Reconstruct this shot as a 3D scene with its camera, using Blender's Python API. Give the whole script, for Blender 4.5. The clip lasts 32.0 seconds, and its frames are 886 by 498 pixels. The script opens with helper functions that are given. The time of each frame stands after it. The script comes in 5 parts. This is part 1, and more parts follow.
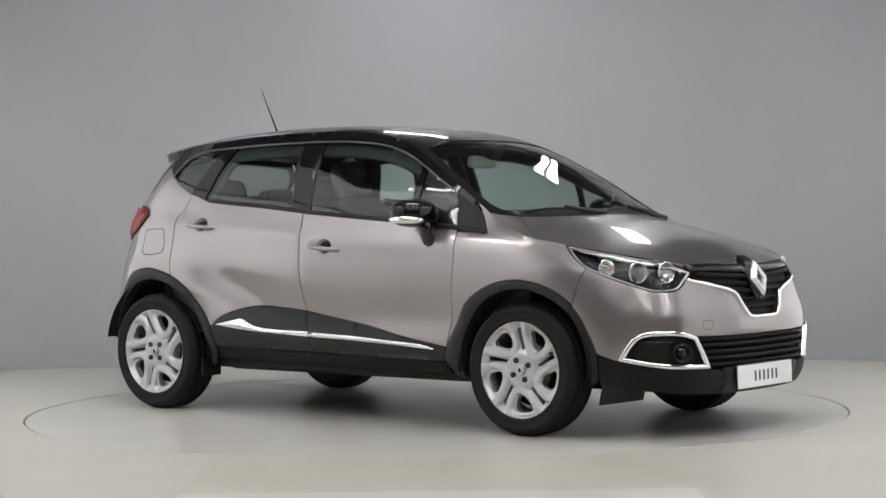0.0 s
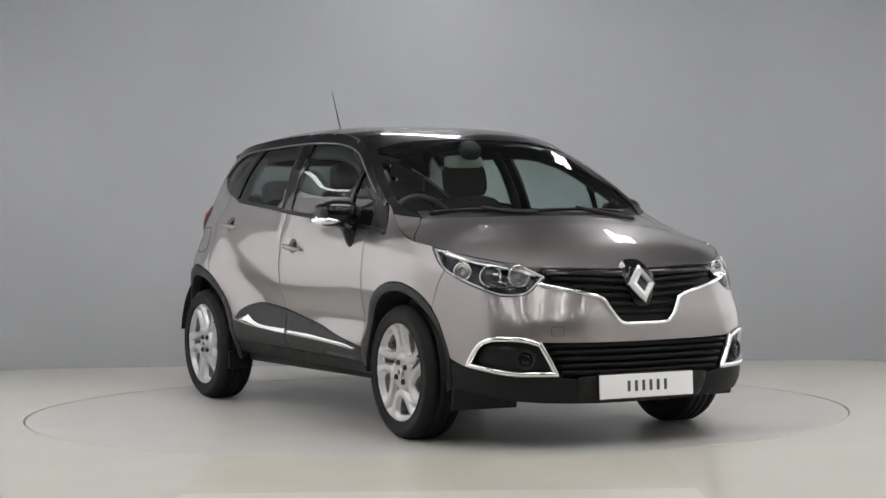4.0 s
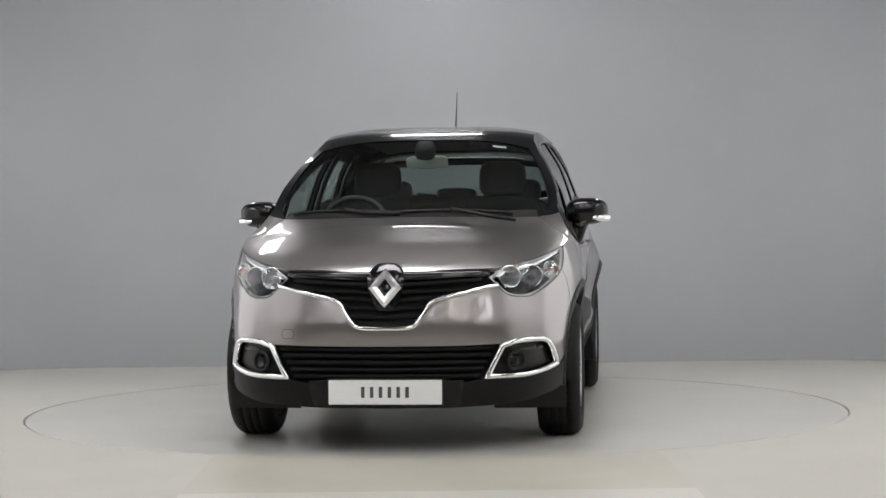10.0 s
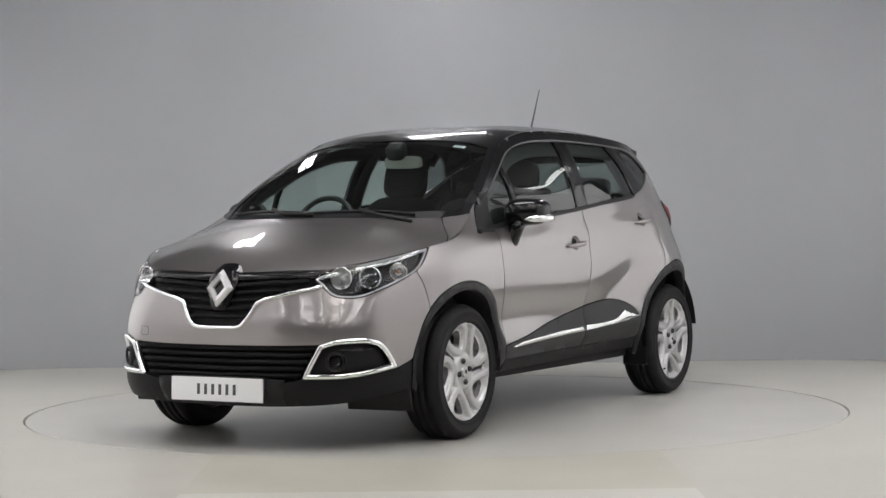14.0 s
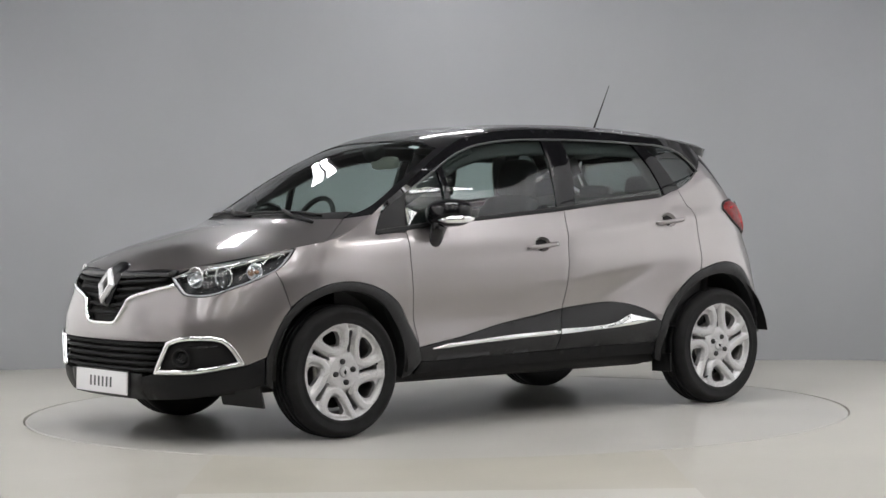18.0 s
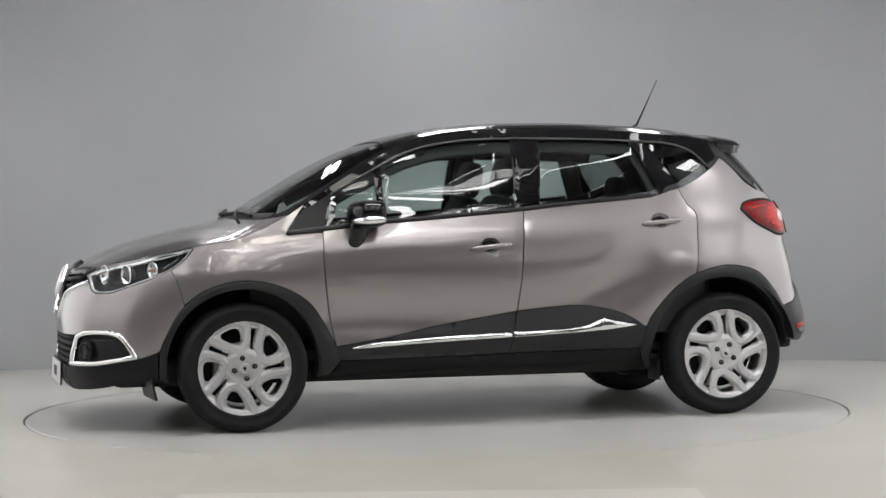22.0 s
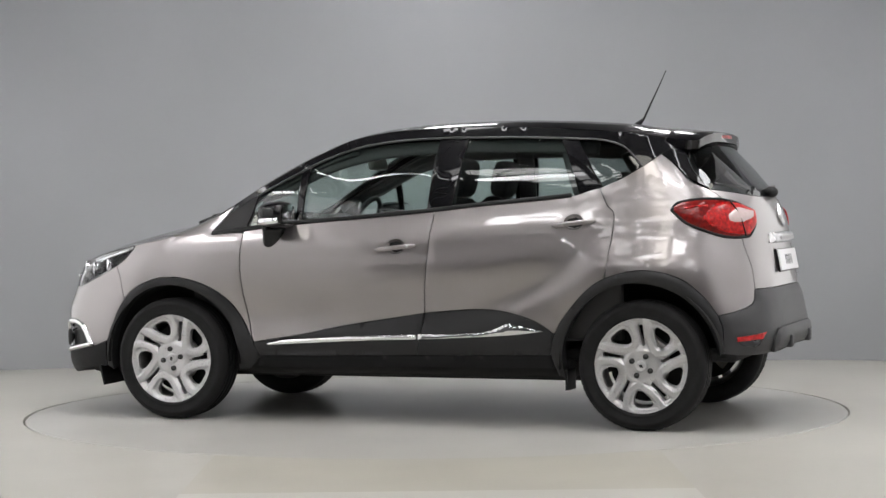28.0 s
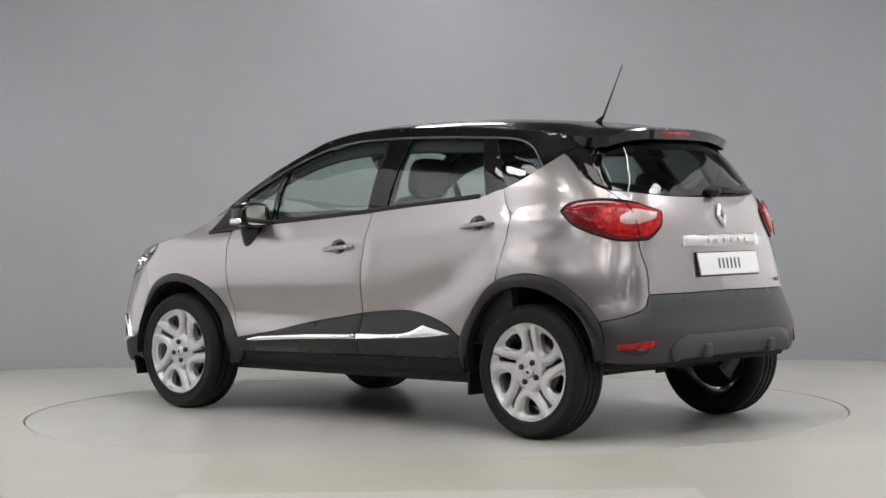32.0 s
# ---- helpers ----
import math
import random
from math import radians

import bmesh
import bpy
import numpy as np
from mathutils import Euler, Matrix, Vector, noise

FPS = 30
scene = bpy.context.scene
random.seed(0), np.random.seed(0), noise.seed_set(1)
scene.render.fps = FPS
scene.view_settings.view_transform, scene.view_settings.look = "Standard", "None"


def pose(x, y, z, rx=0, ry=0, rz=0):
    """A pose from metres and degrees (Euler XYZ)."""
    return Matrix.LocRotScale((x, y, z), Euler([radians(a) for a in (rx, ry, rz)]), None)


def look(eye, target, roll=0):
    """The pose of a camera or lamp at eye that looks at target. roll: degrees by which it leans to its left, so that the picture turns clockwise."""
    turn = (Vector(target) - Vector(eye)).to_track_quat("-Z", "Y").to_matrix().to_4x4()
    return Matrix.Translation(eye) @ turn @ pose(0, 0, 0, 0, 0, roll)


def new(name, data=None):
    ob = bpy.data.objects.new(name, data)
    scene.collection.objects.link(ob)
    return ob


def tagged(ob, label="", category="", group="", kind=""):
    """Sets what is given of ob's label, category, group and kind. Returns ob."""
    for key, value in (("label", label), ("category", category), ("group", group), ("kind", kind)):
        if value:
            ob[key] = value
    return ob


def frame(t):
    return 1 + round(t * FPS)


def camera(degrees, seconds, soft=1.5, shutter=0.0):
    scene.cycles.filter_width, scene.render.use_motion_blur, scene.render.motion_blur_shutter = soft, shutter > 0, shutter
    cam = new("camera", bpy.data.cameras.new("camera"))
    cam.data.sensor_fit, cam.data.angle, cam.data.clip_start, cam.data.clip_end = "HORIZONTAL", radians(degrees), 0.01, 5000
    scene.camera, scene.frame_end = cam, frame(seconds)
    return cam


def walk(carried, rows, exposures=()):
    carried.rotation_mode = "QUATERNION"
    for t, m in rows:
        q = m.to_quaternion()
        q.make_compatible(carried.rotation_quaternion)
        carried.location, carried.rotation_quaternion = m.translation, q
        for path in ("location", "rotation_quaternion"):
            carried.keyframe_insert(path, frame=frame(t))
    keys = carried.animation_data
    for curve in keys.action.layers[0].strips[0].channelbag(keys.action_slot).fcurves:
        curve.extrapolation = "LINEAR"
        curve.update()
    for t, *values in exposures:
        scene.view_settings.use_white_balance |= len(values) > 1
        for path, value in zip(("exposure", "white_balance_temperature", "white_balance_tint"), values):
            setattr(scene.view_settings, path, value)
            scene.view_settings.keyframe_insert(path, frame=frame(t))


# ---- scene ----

# ---- camera ----
cam = camera(25.08, 32.0, soft=1.5)
EYE = Vector((0.0, -11.154, 1.111))
AIM = EYE + Vector((0.0040, 0.99981, -0.0193))
walk(cam, [(0.0, look(EYE, AIM, -0.64)), (32.0, look(EYE, AIM, -0.64))])

# ---- exposure and light ----
scene.view_settings.exposure = 0.0
world = bpy.data.worlds.new("hall_air")
scene.world = world
world.use_nodes = True
world.node_tree.nodes["Background"].inputs[0].default_value = (0.55, 0.58, 0.62, 1)
world.node_tree.nodes["Background"].inputs[1].default_value = 0.25

# ---- materials ----
def link(nt, a, b):
    nt.links.new(a, b)


def material(name, color, rough=0.5, metal=0.0, vary=0.06, scale=8.0, bump=0.0, bump_scale=200.0, coat=0.0, coat_rough=0.03, emit=None, strength=0.0, rough_vary=0.08, spec=0.5):
    """A surface with soft blotches, fine grain in its gloss and, if asked, fine relief."""
    m = bpy.data.materials.new(name)
    m.use_nodes = True
    nt = m.node_tree
    b = nt.nodes["Principled BSDF"]
    tc = nt.nodes.new("ShaderNodeTexCoord")
    n1 = nt.nodes.new("ShaderNodeTexNoise")
    n1.inputs["Scale"].default_value = scale
    n1.inputs["Detail"].default_value = 6
    link(nt, tc.outputs["Object"], n1.inputs["Vector"])
    ramp = nt.nodes.new("ShaderNodeMapRange")
    ramp.inputs["From Min"].default_value, ramp.inputs["From Max"].default_value = 0.3, 0.7
    ramp.inputs["To Min"].default_value, ramp.inputs["To Max"].default_value = 1 - vary, 1 + vary
    link(nt, n1.outputs["Fac"], ramp.inputs["Value"])
    mul = nt.nodes.new("ShaderNodeVectorMath")
    mul.operation = "SCALE"
    mul.inputs[0].default_value = color[:3]
    link(nt, ramp.outputs["Result"], mul.inputs["Scale"])
    link(nt, mul.outputs["Vector"], b.inputs["Base Color"])
    n2 = nt.nodes.new("ShaderNodeTexNoise")
    n2.inputs["Scale"].default_value = bump_scale
    n2.inputs["Detail"].default_value = 3
    link(nt, tc.outputs["Object"], n2.inputs["Vector"])
    rr = nt.nodes.new("ShaderNodeMapRange")
    rr.inputs["To Min"].default_value, rr.inputs["To Max"].default_value = max(rough * (1 - rough_vary), 0), min(rough * (1 + rough_vary), 1)
    link(nt, n2.outputs["Fac"], rr.inputs["Value"])
    link(nt, rr.outputs["Result"], b.inputs["Roughness"])
    b.inputs["Metallic"].default_value = metal
    b.inputs["Specular IOR Level"].default_value = spec
    b.inputs["Coat Weight"].default_value = coat
    b.inputs["Coat Roughness"].default_value = coat_rough
    if bump:
        bp = nt.nodes.new("ShaderNodeBump")
        bp.inputs["Strength"].default_value = bump
        bp.inputs["Distance"].default_value = 0.002
        link(nt, n2.outputs["Fac"], bp.inputs["Height"])
        link(nt, bp.outputs["Normal"], b.inputs["Normal"])
    if emit:
        b.inputs["Emission Color"].default_value = (*emit, 1)
        b.inputs["Emission Strength"].default_value = strength
    return m


def glass(name, tint, base=0.05, polish=0.0):
    """Thin clear sheet: tinted straight-through light and a mirror that grows towards grazing view."""
    m = bpy.data.materials.new(name)
    m.use_nodes = True
    nt = m.node_tree
    nt.nodes.remove(nt.nodes["Principled BSDF"])
    out = nt.nodes["Material Output"]
    tr = nt.nodes.new("ShaderNodeBsdfTransparent")
    tr.inputs["Color"].default_value = (*tint, 1)
    gl = nt.nodes.new("ShaderNodeBsdfGlossy")
    gl.inputs["Roughness"].default_value = polish
    lw = nt.nodes.new("ShaderNodeLayerWeight")
    lw.inputs["Blend"].default_value = 0.5
    pw = nt.nodes.new("ShaderNodeMath")
    pw.operation = "POWER"
    pw.inputs[1].default_value = 4.4
    link(nt, lw.outputs["Facing"], pw.inputs[0])
    mr = nt.nodes.new("ShaderNodeMapRange")
    mr.inputs["To Min"].default_value, mr.inputs["To Max"].default_value = base, 1.0
    link(nt, pw.outputs[0], mr.inputs["Value"])
    mix = nt.nodes.new("ShaderNodeMixShader")
    link(nt, mr.outputs["Result"], mix.inputs["Fac"])
    link(nt, tr.outputs[0], mix.inputs[1])
    link(nt, gl.outputs[0], mix.inputs[2])
    link(nt, mix.outputs[0], out.inputs["Surface"])
    return m


def car_paint(name, color):
    """Metallic base under a clear coat."""
    m = material(name, color, 0.30, 0.88, 0.02, 3.0, coat=1.0, coat_rough=0.01)
    nt = m.node_tree
    b = nt.nodes["Principled BSDF"]
    b.inputs["Coat IOR"].default_value = 1.58
    return m


PAINT = car_paint("grey_metallic_paint", (0.295, 0.273, 0.275))
GLOSS_BLACK = material("gloss_black_paint", (0.004, 0.004, 0.005), 0.3, 0, 0.02, coat=0.75, coat_rough=0.01, spec=0.05)
CLADDING = material("grained_grey_plastic", (0.0145, 0.0148, 0.016), 0.48, 0, 0.08, 6, 0.25, 900, spec=0.35)
DARK_PLASTIC = material("black_plastic", (0.007, 0.007, 0.0075), 0.42, 0, 0.08, 10, 0.15, 600, spec=0.3)
BUMPER_GREY = material("grey_bumper_plastic", (0.033, 0.0335, 0.036), 0.45, 0, 0.07, 6, 0.25, 900, spec=0.4)
GRILLE_BLACK = material("matt_grille_black", (0.004, 0.004, 0.0045), 0.6, 0, 0.08, 10, 0.1, 500, spec=0.15)
LOW_PLASTIC = material("dark_lower_plastic", (0.0075, 0.0077, 0.0083), 0.5, 0, 0.08, 8, 0.2, 800, spec=0.2)
# Grey puts the sheen of the dark window trim into its colour.
TRIM_SHEEN = material("trim_sheen_grey", (0.10, 0.10, 0.102), 0.32, 0.3, 0.04)
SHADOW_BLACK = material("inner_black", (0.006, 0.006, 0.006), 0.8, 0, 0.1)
RUBBER = material("tyre_rubber", (0.010, 0.010, 0.0105), 0.62, 0, 0.2, 20, 0.2, 300, spec=0.2)
CHROME = material("chrome", (0.82, 0.83, 0.84), 0.06, 1.0, 0.01)
ALLOY = material("silver_wheel_paint", (0.50, 0.50, 0.505), 0.28, 0.6, 0.02, 12, coat=0.5, coat_rough=0.08)
SATIN = material("satin_metal", (0.5, 0.5, 0.51), 0.3, 1.0, 0.03)
STEEL = material("steel_and_barrel_shade", (0.25, 0.24, 0.23), 0.4, 0.9, 0.2, 40)
WINDOW = glass("window_glass", (0.74, 0.84, 0.81), 0.085)
SCREEN = glass("windscreen_glass", (0.76, 0.85, 0.82), 0.075)
DARK_GLASS = glass("dark_quarter_glass", (0.28, 0.31, 0.31), 0.085)
REAR_GLASS = glass("tinted_rear_glass", (0.30, 0.345, 0.34), 0.07)
LENS = glass("clear_lens", (0.93, 0.94, 0.95), 0.035)
PLATE_WHITE = material("plate_white", (0.78, 0.78, 0.79), 0.35, 0, 0.01, coat=0.4)
INK = material("dark_ink", (0.06, 0.065, 0.07), 0.5)
FABRIC = material("black_fabric", (0.010, 0.010, 0.011), 0.9, 0, 0.15, 30, 0.08, 250)
TRIM_GREY = material("grey_headliner", (0.10, 0.098, 0.094), 0.9, 0, 0.06, 20, 0.2, 500)
DASH = material("dashboard_plastic", (0.016, 0.016, 0.017), 0.6, 0, 0.08, 10, 0.3, 500)
RED_LENS = material("red_lens", (0.40, 0.006, 0.006), 0.3, 0, 0.6, 60, coat=0.35, coat_rough=0.01, spec=0.15)
# One red set between the tip's bright and dark looks from different sides.
DARK_RED = material("dark_red_lens", (0.17, 0.003, 0.003), 0.3, 0, 0.4, 60, coat=0.4, coat_rough=0.01, spec=0.15)
AMBER = material("amber_lens", (0.45, 0.24, 0.14), 0.2, 0, 0.05, coat=1.0)
LAMP_CLEAR = material("frosted_clear_lens", (0.52, 0.40, 0.39), 0.18, 0, 0.06, 60, coat=1.0, coat_rough=0.01)
GARNISH = material("bright_satin_metal", (0.70, 0.70, 0.71), 0.22, 0.7, 0.02)
BUCKET = material("lamp_bucket_grey", (0.035, 0.035, 0.038), 0.25, 0.5, 0.1, 30)
BOLT = material("dark_bolt_steel", (0.05, 0.05, 0.05), 0.4, 0.8, 0.1)
REFLECTOR = material("bright_reflector", (0.86, 0.87, 0.88), 0.12, 1.0, 0.03, 40)

# ---- small mesh helpers ----
def mesh_object(name, bm, mat, smooth=True):
    me = bpy.data.meshes.new(name)
    bm.normal_update()
    bm.to_mesh(me)
    bm.free()
    for mm in (mat if isinstance(mat, (list, tuple)) else [mat]):
        me.materials.append(mm)
    if smooth:
        me.shade_smooth()
    return new(name, me)


def part(name, bm, mat, parent, label="", smooth=True, at=None):
    """One mesh object under a thing or under a part; its mesh lies in the space of the thing, or at the pose given."""
    ob = mesh_object(name, bm, mat, smooth)
    ob.parent = parent
    if at is not None:
        ob.matrix_basis = at
    elif parent.get("skin_origin"):
        ob.location = (-0.0865, 0, 0)
    return tagged(ob, label=label)


def thing(name, bm, mat, label, category, group="", kind="", smooth=True):
    return tagged(mesh_object(name, bm, mat, smooth), label, category, group, kind)


def box(bm, x0, x1, y0, y1, z0, z1, bevel=0.0, m=None, seg=2):
    r = bmesh.ops.create_cube(bm, size=1)
    vs = r["verts"]
    for v in vs:
        v.co = Vector(((x0 + x1) / 2 + v.co.x * (x1 - x0), (y0 + y1) / 2 + v.co.y * (y1 - y0), (z0 + z1) / 2 + v.co.z * (z1 - z0)))
    if bevel:
        es = list({e for v in vs for e in v.link_edges})
        r = bmesh.ops.bevel(bm, geom=es, offset=bevel, segments=seg, affect="EDGES", profile=0.6)
        vs = list({v for f in r["faces"] for v in f.verts} | {v for v in vs if v.is_valid})
    if m is not None:
        bmesh.ops.transform(bm, matrix=m, verts=vs)
    return vs


def tube(bm, pts, r, sides=10, closed=False, taper=None):
    """A round bar along points; r may be a pair (width, height) for a flat oval bar."""
    pts = [Vector(p) for p in pts]
    n = len(pts)
    rings = []
    up = Vector((0, 0, 1))
    for i, p in enumerate(pts):
        a, b = (pts[i - 1], pts[(i + 1) % n]) if closed else (pts[max(i - 1, 0)], pts[min(i + 1, n - 1)])
        d = (b - a).normalized()
        s = d.cross(up)
        s = s.normalized() if s.length > 1e-3 else Vector((0, 1, 0))
        t = s.cross(d)
        k = taper[i] if taper else 1.0
        ra, rb = r if isinstance(r, tuple) else (r, r)
        rings.append([bm.verts.new(p + k * (ra * math.cos(2 * math.pi * j / sides) * s + rb * math.sin(2 * math.pi * j / sides) * t)) for j in range(sides)])
    for i in range(n if closed else n - 1):
        q, w = rings[i], rings[(i + 1) % n]
        for j in range(sides):
            bm.faces.new((q[j], q[(j + 1) % sides], w[(j + 1) % sides], w[j]))
    if not closed:
        bm.faces.new(rings[0])
        bm.faces.new(rings[-1][::-1])
    bmesh.ops.recalc_face_normals(bm, faces=bm.faces)


def lathe(bm, profile, sides=48, axis="y"):
    """Turns a profile of (radius, along) round the y axis."""
    rings = []
    for r, h in profile:
        rings.append([bm.verts.new((r * math.cos(2 * math.pi * j / sides), h, r * math.sin(2 * math.pi * j / sides))) for j in range(sides)])
    for q, w in zip(rings, rings[1:]):
        for j in range(sides):
            bm.faces.new((q[j], q[(j + 1) % sides], w[(j + 1) % sides], w[j]))
    return rings


def spline(pts, n=8):
    """Catmull-Rom points through a few guides, ends kept."""
    if len(pts) == 2:
        return [tuple(p) for p in pts]
    pts = [np.array(p, float) for p in pts]
    q = [2 * pts[0] - pts[1]] + pts + [2 * pts[-1] - pts[-2]]
    out = []
    for i in range(1, len(q) - 2):
        a, b, c, d = q[i - 1:i + 3]
        for k in range(n):
            t = k / n
            out.append(tuple(.5 * ((2 * b) + (c - a) * t + (2 * a - 5 * b + 4 * c - d) * t * t + (3 * b - a - 3 * c + d) * t ** 3)))
    return out + [tuple(pts[-1])]


# ---- the studio ----
WALL = material("backdrop_paint", (0.300, 0.308, 0.318), 0.8, 0, 0.05, 0.7, 0.1, 60)
FLOOR = material("floor_paint", (0.47, 0.457, 0.414), 0.30, 0, 0.05, 1.2, 0.0, 12, rough_vary=0.04)
TABLE = material("turntable_paint", (0.455, 0.446, 0.418), 0.28, 0, 0.06, 1.5, 0.0, 12, rough_vary=0.04)
BEIGE = material("beige_floor_plate", (0.458, 0.440, 0.380), 0.30, 0, 0.06, 1.5, 0.0, 12, rough_vary=0.04)
PALE = material("pale_floor_strip", (0.56, 0.55, 0.51), 0.3, 0, 0.05, 2)
HALL = material("hall_paint", (0.12, 0.12, 0.125), 0.85, 0, 0.08, 0.5)
LINING = material("roof_lining_paint", (0.14, 0.14, 0.14), 0.85, 0, 0.08, 0.5)
STEEL_GREY = material("truss_paint", (0.10, 0.105, 0.11), 0.5, 0.2, 0.1)
ROOF_CREAM = material("roof_light_sheet", (0.8, 0.8, 0.72), 0.5, 0, 0.05, emit=(1.0, 0.96, 0.88), strength=5.0)
# Glow set weaker and whiter than ROOF_CREAM to calm the side reflections.
ROOF_DULL = material("dim_light_sheet", (0.7, 0.7, 0.66), 0.5, 0, 0.05, emit=(1.0, 0.985, 0.975), strength=4.0)
# Glow of the added side panels; it lifts the car's flanks, no known source.
PANEL_FILL = material("panel_fill_glow", (0.85, 0.85, 0.85), 0.5, 0, 0.02, emit=(1.0, 0.99, 0.98), strength=0.62)
TUBE_LIGHT = material("lamp_diffuser", (0.9, 0.9, 0.9), 0.5, 0, 0.01, emit=(1.0, 0.985, 1.005), strength=12.5)

TABLE_R = 2.272
GAP = 0.012


def ring_sheet(bm, r0, outline, z, sides=160):
    """A flat sheet between a round hole and an outer outline that is a function of the angle."""
    a = [[], []]
    for j in range(sides):
        w = 2 * math.pi * j / sides
        a[0].append(bm.verts.new((r0 * math.cos(w), r0 * math.sin(w), z)))
        x, y = outline(w)
        a[1].append(bm.verts.new((x, y, z)))
    for j in range(sides):
        k = (j + 1) % sides
        bm.faces.new((a[0][j], a[1][j], a[1][k], a[0][k]))
    return a


def floor_outline(w):
    k = 1 / max(abs(math.cos(w)), abs(math.sin(w)))
    x, y = k * math.cos(w), k * math.sin(w)
    return 16 * x, 16 * y


bm = bmesh.new()
a = ring_sheet(bm, TABLE_R, floor_outline, 0.0)
low = [bm.verts.new((v.co.x, v.co.y, -0.06)) for v in a[0]]
for j in range(len(low)):
    k = (j + 1) % len(low)
    bm.faces.new((a[0][j], a[0][k], low[k], low[j]))
floor = thing("floor", bm, FLOOR, "pale grey painted studio floor round the turntable", "floor", kind="structure", smooth=False)

bm = bmesh.new()
lathe_pts = [(0.001, 0), (0.6, 0), (1.2, 0), (TABLE_R - GAP - 0.004, 0), (TABLE_R - GAP, -0.004), (TABLE_R - GAP, -0.05), (TABLE_R + 0.05, -0.05)]
rings = [[bm.verts.new((r * math.cos(2 * math.pi * j / 160), r * math.sin(2 * math.pi * j / 160), h)) for j in range(160)] for r, h in lathe_pts]
for q, w in zip(rings, rings[1:]):
    for j in range(160):
        bm.faces.new((q[j], w[j], w[(j + 1) % 160], q[(j + 1) % 160]))
turntable = thing("turntable", bm, TABLE, "round pale grey painted turntable flush with the floor", "turntable", smooth=False)
bm = bmesh.new()
box(bm, -.075, .075, -.03, .03, -0.004, 0.0015, 0.001)
part("worn_patch", bm, PALE, turntable, "small pale worn patch", False, pose(0.645, 0.285, 0.0, 0, 0, 20))

bm = bmesh.new()
n = 24
v0 = [bm.verts.new((x, -math.sqrt((TABLE_R + .01) ** 2 - x * x), 0.003)) for x in np.linspace(-1.02, 1.02, n)]
v1 = [bm.verts.new((x, -3.30, 0.003)) for x in np.linspace(-1.02, 1.02, n)]
for j in range(n - 1):
    bm.faces.new((v1[j], v1[j + 1], v0[j + 1], v0[j]))
thing("floor_plate", bm, BEIGE, "beige painted access plate in front of the turntable", "floor plate", smooth=False)
bm = bmesh.new()
box(bm, -1.02, 1.02, -4.6, -3.306, -0.004, 0.004)
thing("floor_strip", bm, PALE, "pale glossy floor plate with a straight edge", "floor plate", smooth=False)


def backdrop_line():
    """Plan of the backdrop: flat behind the turntable, then two wide curves towards the viewer."""
    pts = [(-2.55 - 1.2 * math.sin(a), 2.05 + 1.2 * math.cos(a)) for a in np.linspace(math.pi / 2, 0, 14)]
    pts += [(x, 3.25) for x in (-1.5, 0, 1.5)]
    pts += [(2.55 + 1.2 * math.sin(a), 2.05 + 1.2 * math.cos(a)) for a in np.linspace(0, math.pi / 2, 14)]
    return pts


bm = bmesh.new()
line = backdrop_line()
HB = 2.74
inner = [[bm.verts.new((x, y, z)) for x, y in line] for z in (0, HB)]
outer = [[bm.verts.new((x * 1.035, y + (.12 if y > 0 else 0), z)) for x, y in line] for z in (0, HB)]
for j in range(len(line) - 1):
    bm.faces.new((inner[0][j], inner[0][j + 1], inner[1][j + 1], inner[1][j]))
    bm.faces.new((outer[0][j + 1], outer[0][j], outer[1][j], outer[1][j + 1]))
    bm.faces.new((inner[1][j], inner[1][j + 1], outer[1][j + 1], outer[1][j]))
bmesh.ops.recalc_face_normals(bm, faces=bm.faces)
thing("wall_backdrop", bm, WALL, "plain grey painted curved studio backdrop wall", "wall", kind="structure")

SIDE_WHITE = material("white_side_paint", (0.86, 0.86, 0.87), 0.7, 0, 0.03, 0.8)
for nm, x0, x1 in (("wall_side_west", -3.89, -3.75), ("wall_side_east", 3.75, 3.89)):
    bm = bmesh.new()
    box(bm, x0, x1, -4.6, 2.05, 0, 3.6)
    thing(nm, bm, SIDE_WHITE, "plain white studio side wall", "wall", kind="structure", smooth=False)

# hall round the studio
HX, HY0, HY1, HZ = 9.0, -16.0, 9.0, 6.0
for nm, b in (("wall_north", (-HX, HX, HY1, HY1 + .2, 0, HZ)), ("wall_south", (-HX, HX, HY0 - .2, HY0, 0, HZ)),
              ("wall_west", (-HX - .2, -HX, HY0, HY1, 0, HZ)), ("wall_east", (HX, HX + .2, HY0, HY1, 0, HZ))):
    bm = bmesh.new()
    box(bm, *b)
    thing(nm, bm, LINING if nm == "wall_north" else HALL, "plain grey hall wall", "wall", kind="structure", smooth=False)
bm = bmesh.new()
box(bm, -HX, HX, HY0, HY1, HZ, HZ + .2)
thing("ceiling", bm, LINING, "grey hall roof lining", "ceiling", kind="structure", smooth=False)


def roof_light(x, y, w, d, mat):
    bm = bmesh.new()
    box(bm, -w / 2, w / 2, -d / 2, d / 2, -.04, 0, .01)
    ob = thing("roof_light", bm, mat, "bright translucent roof light sheet in the hall roof", "roof light", "roof lights", smooth=False)
    ob.location = (x, y, HZ - .002)
    return ob


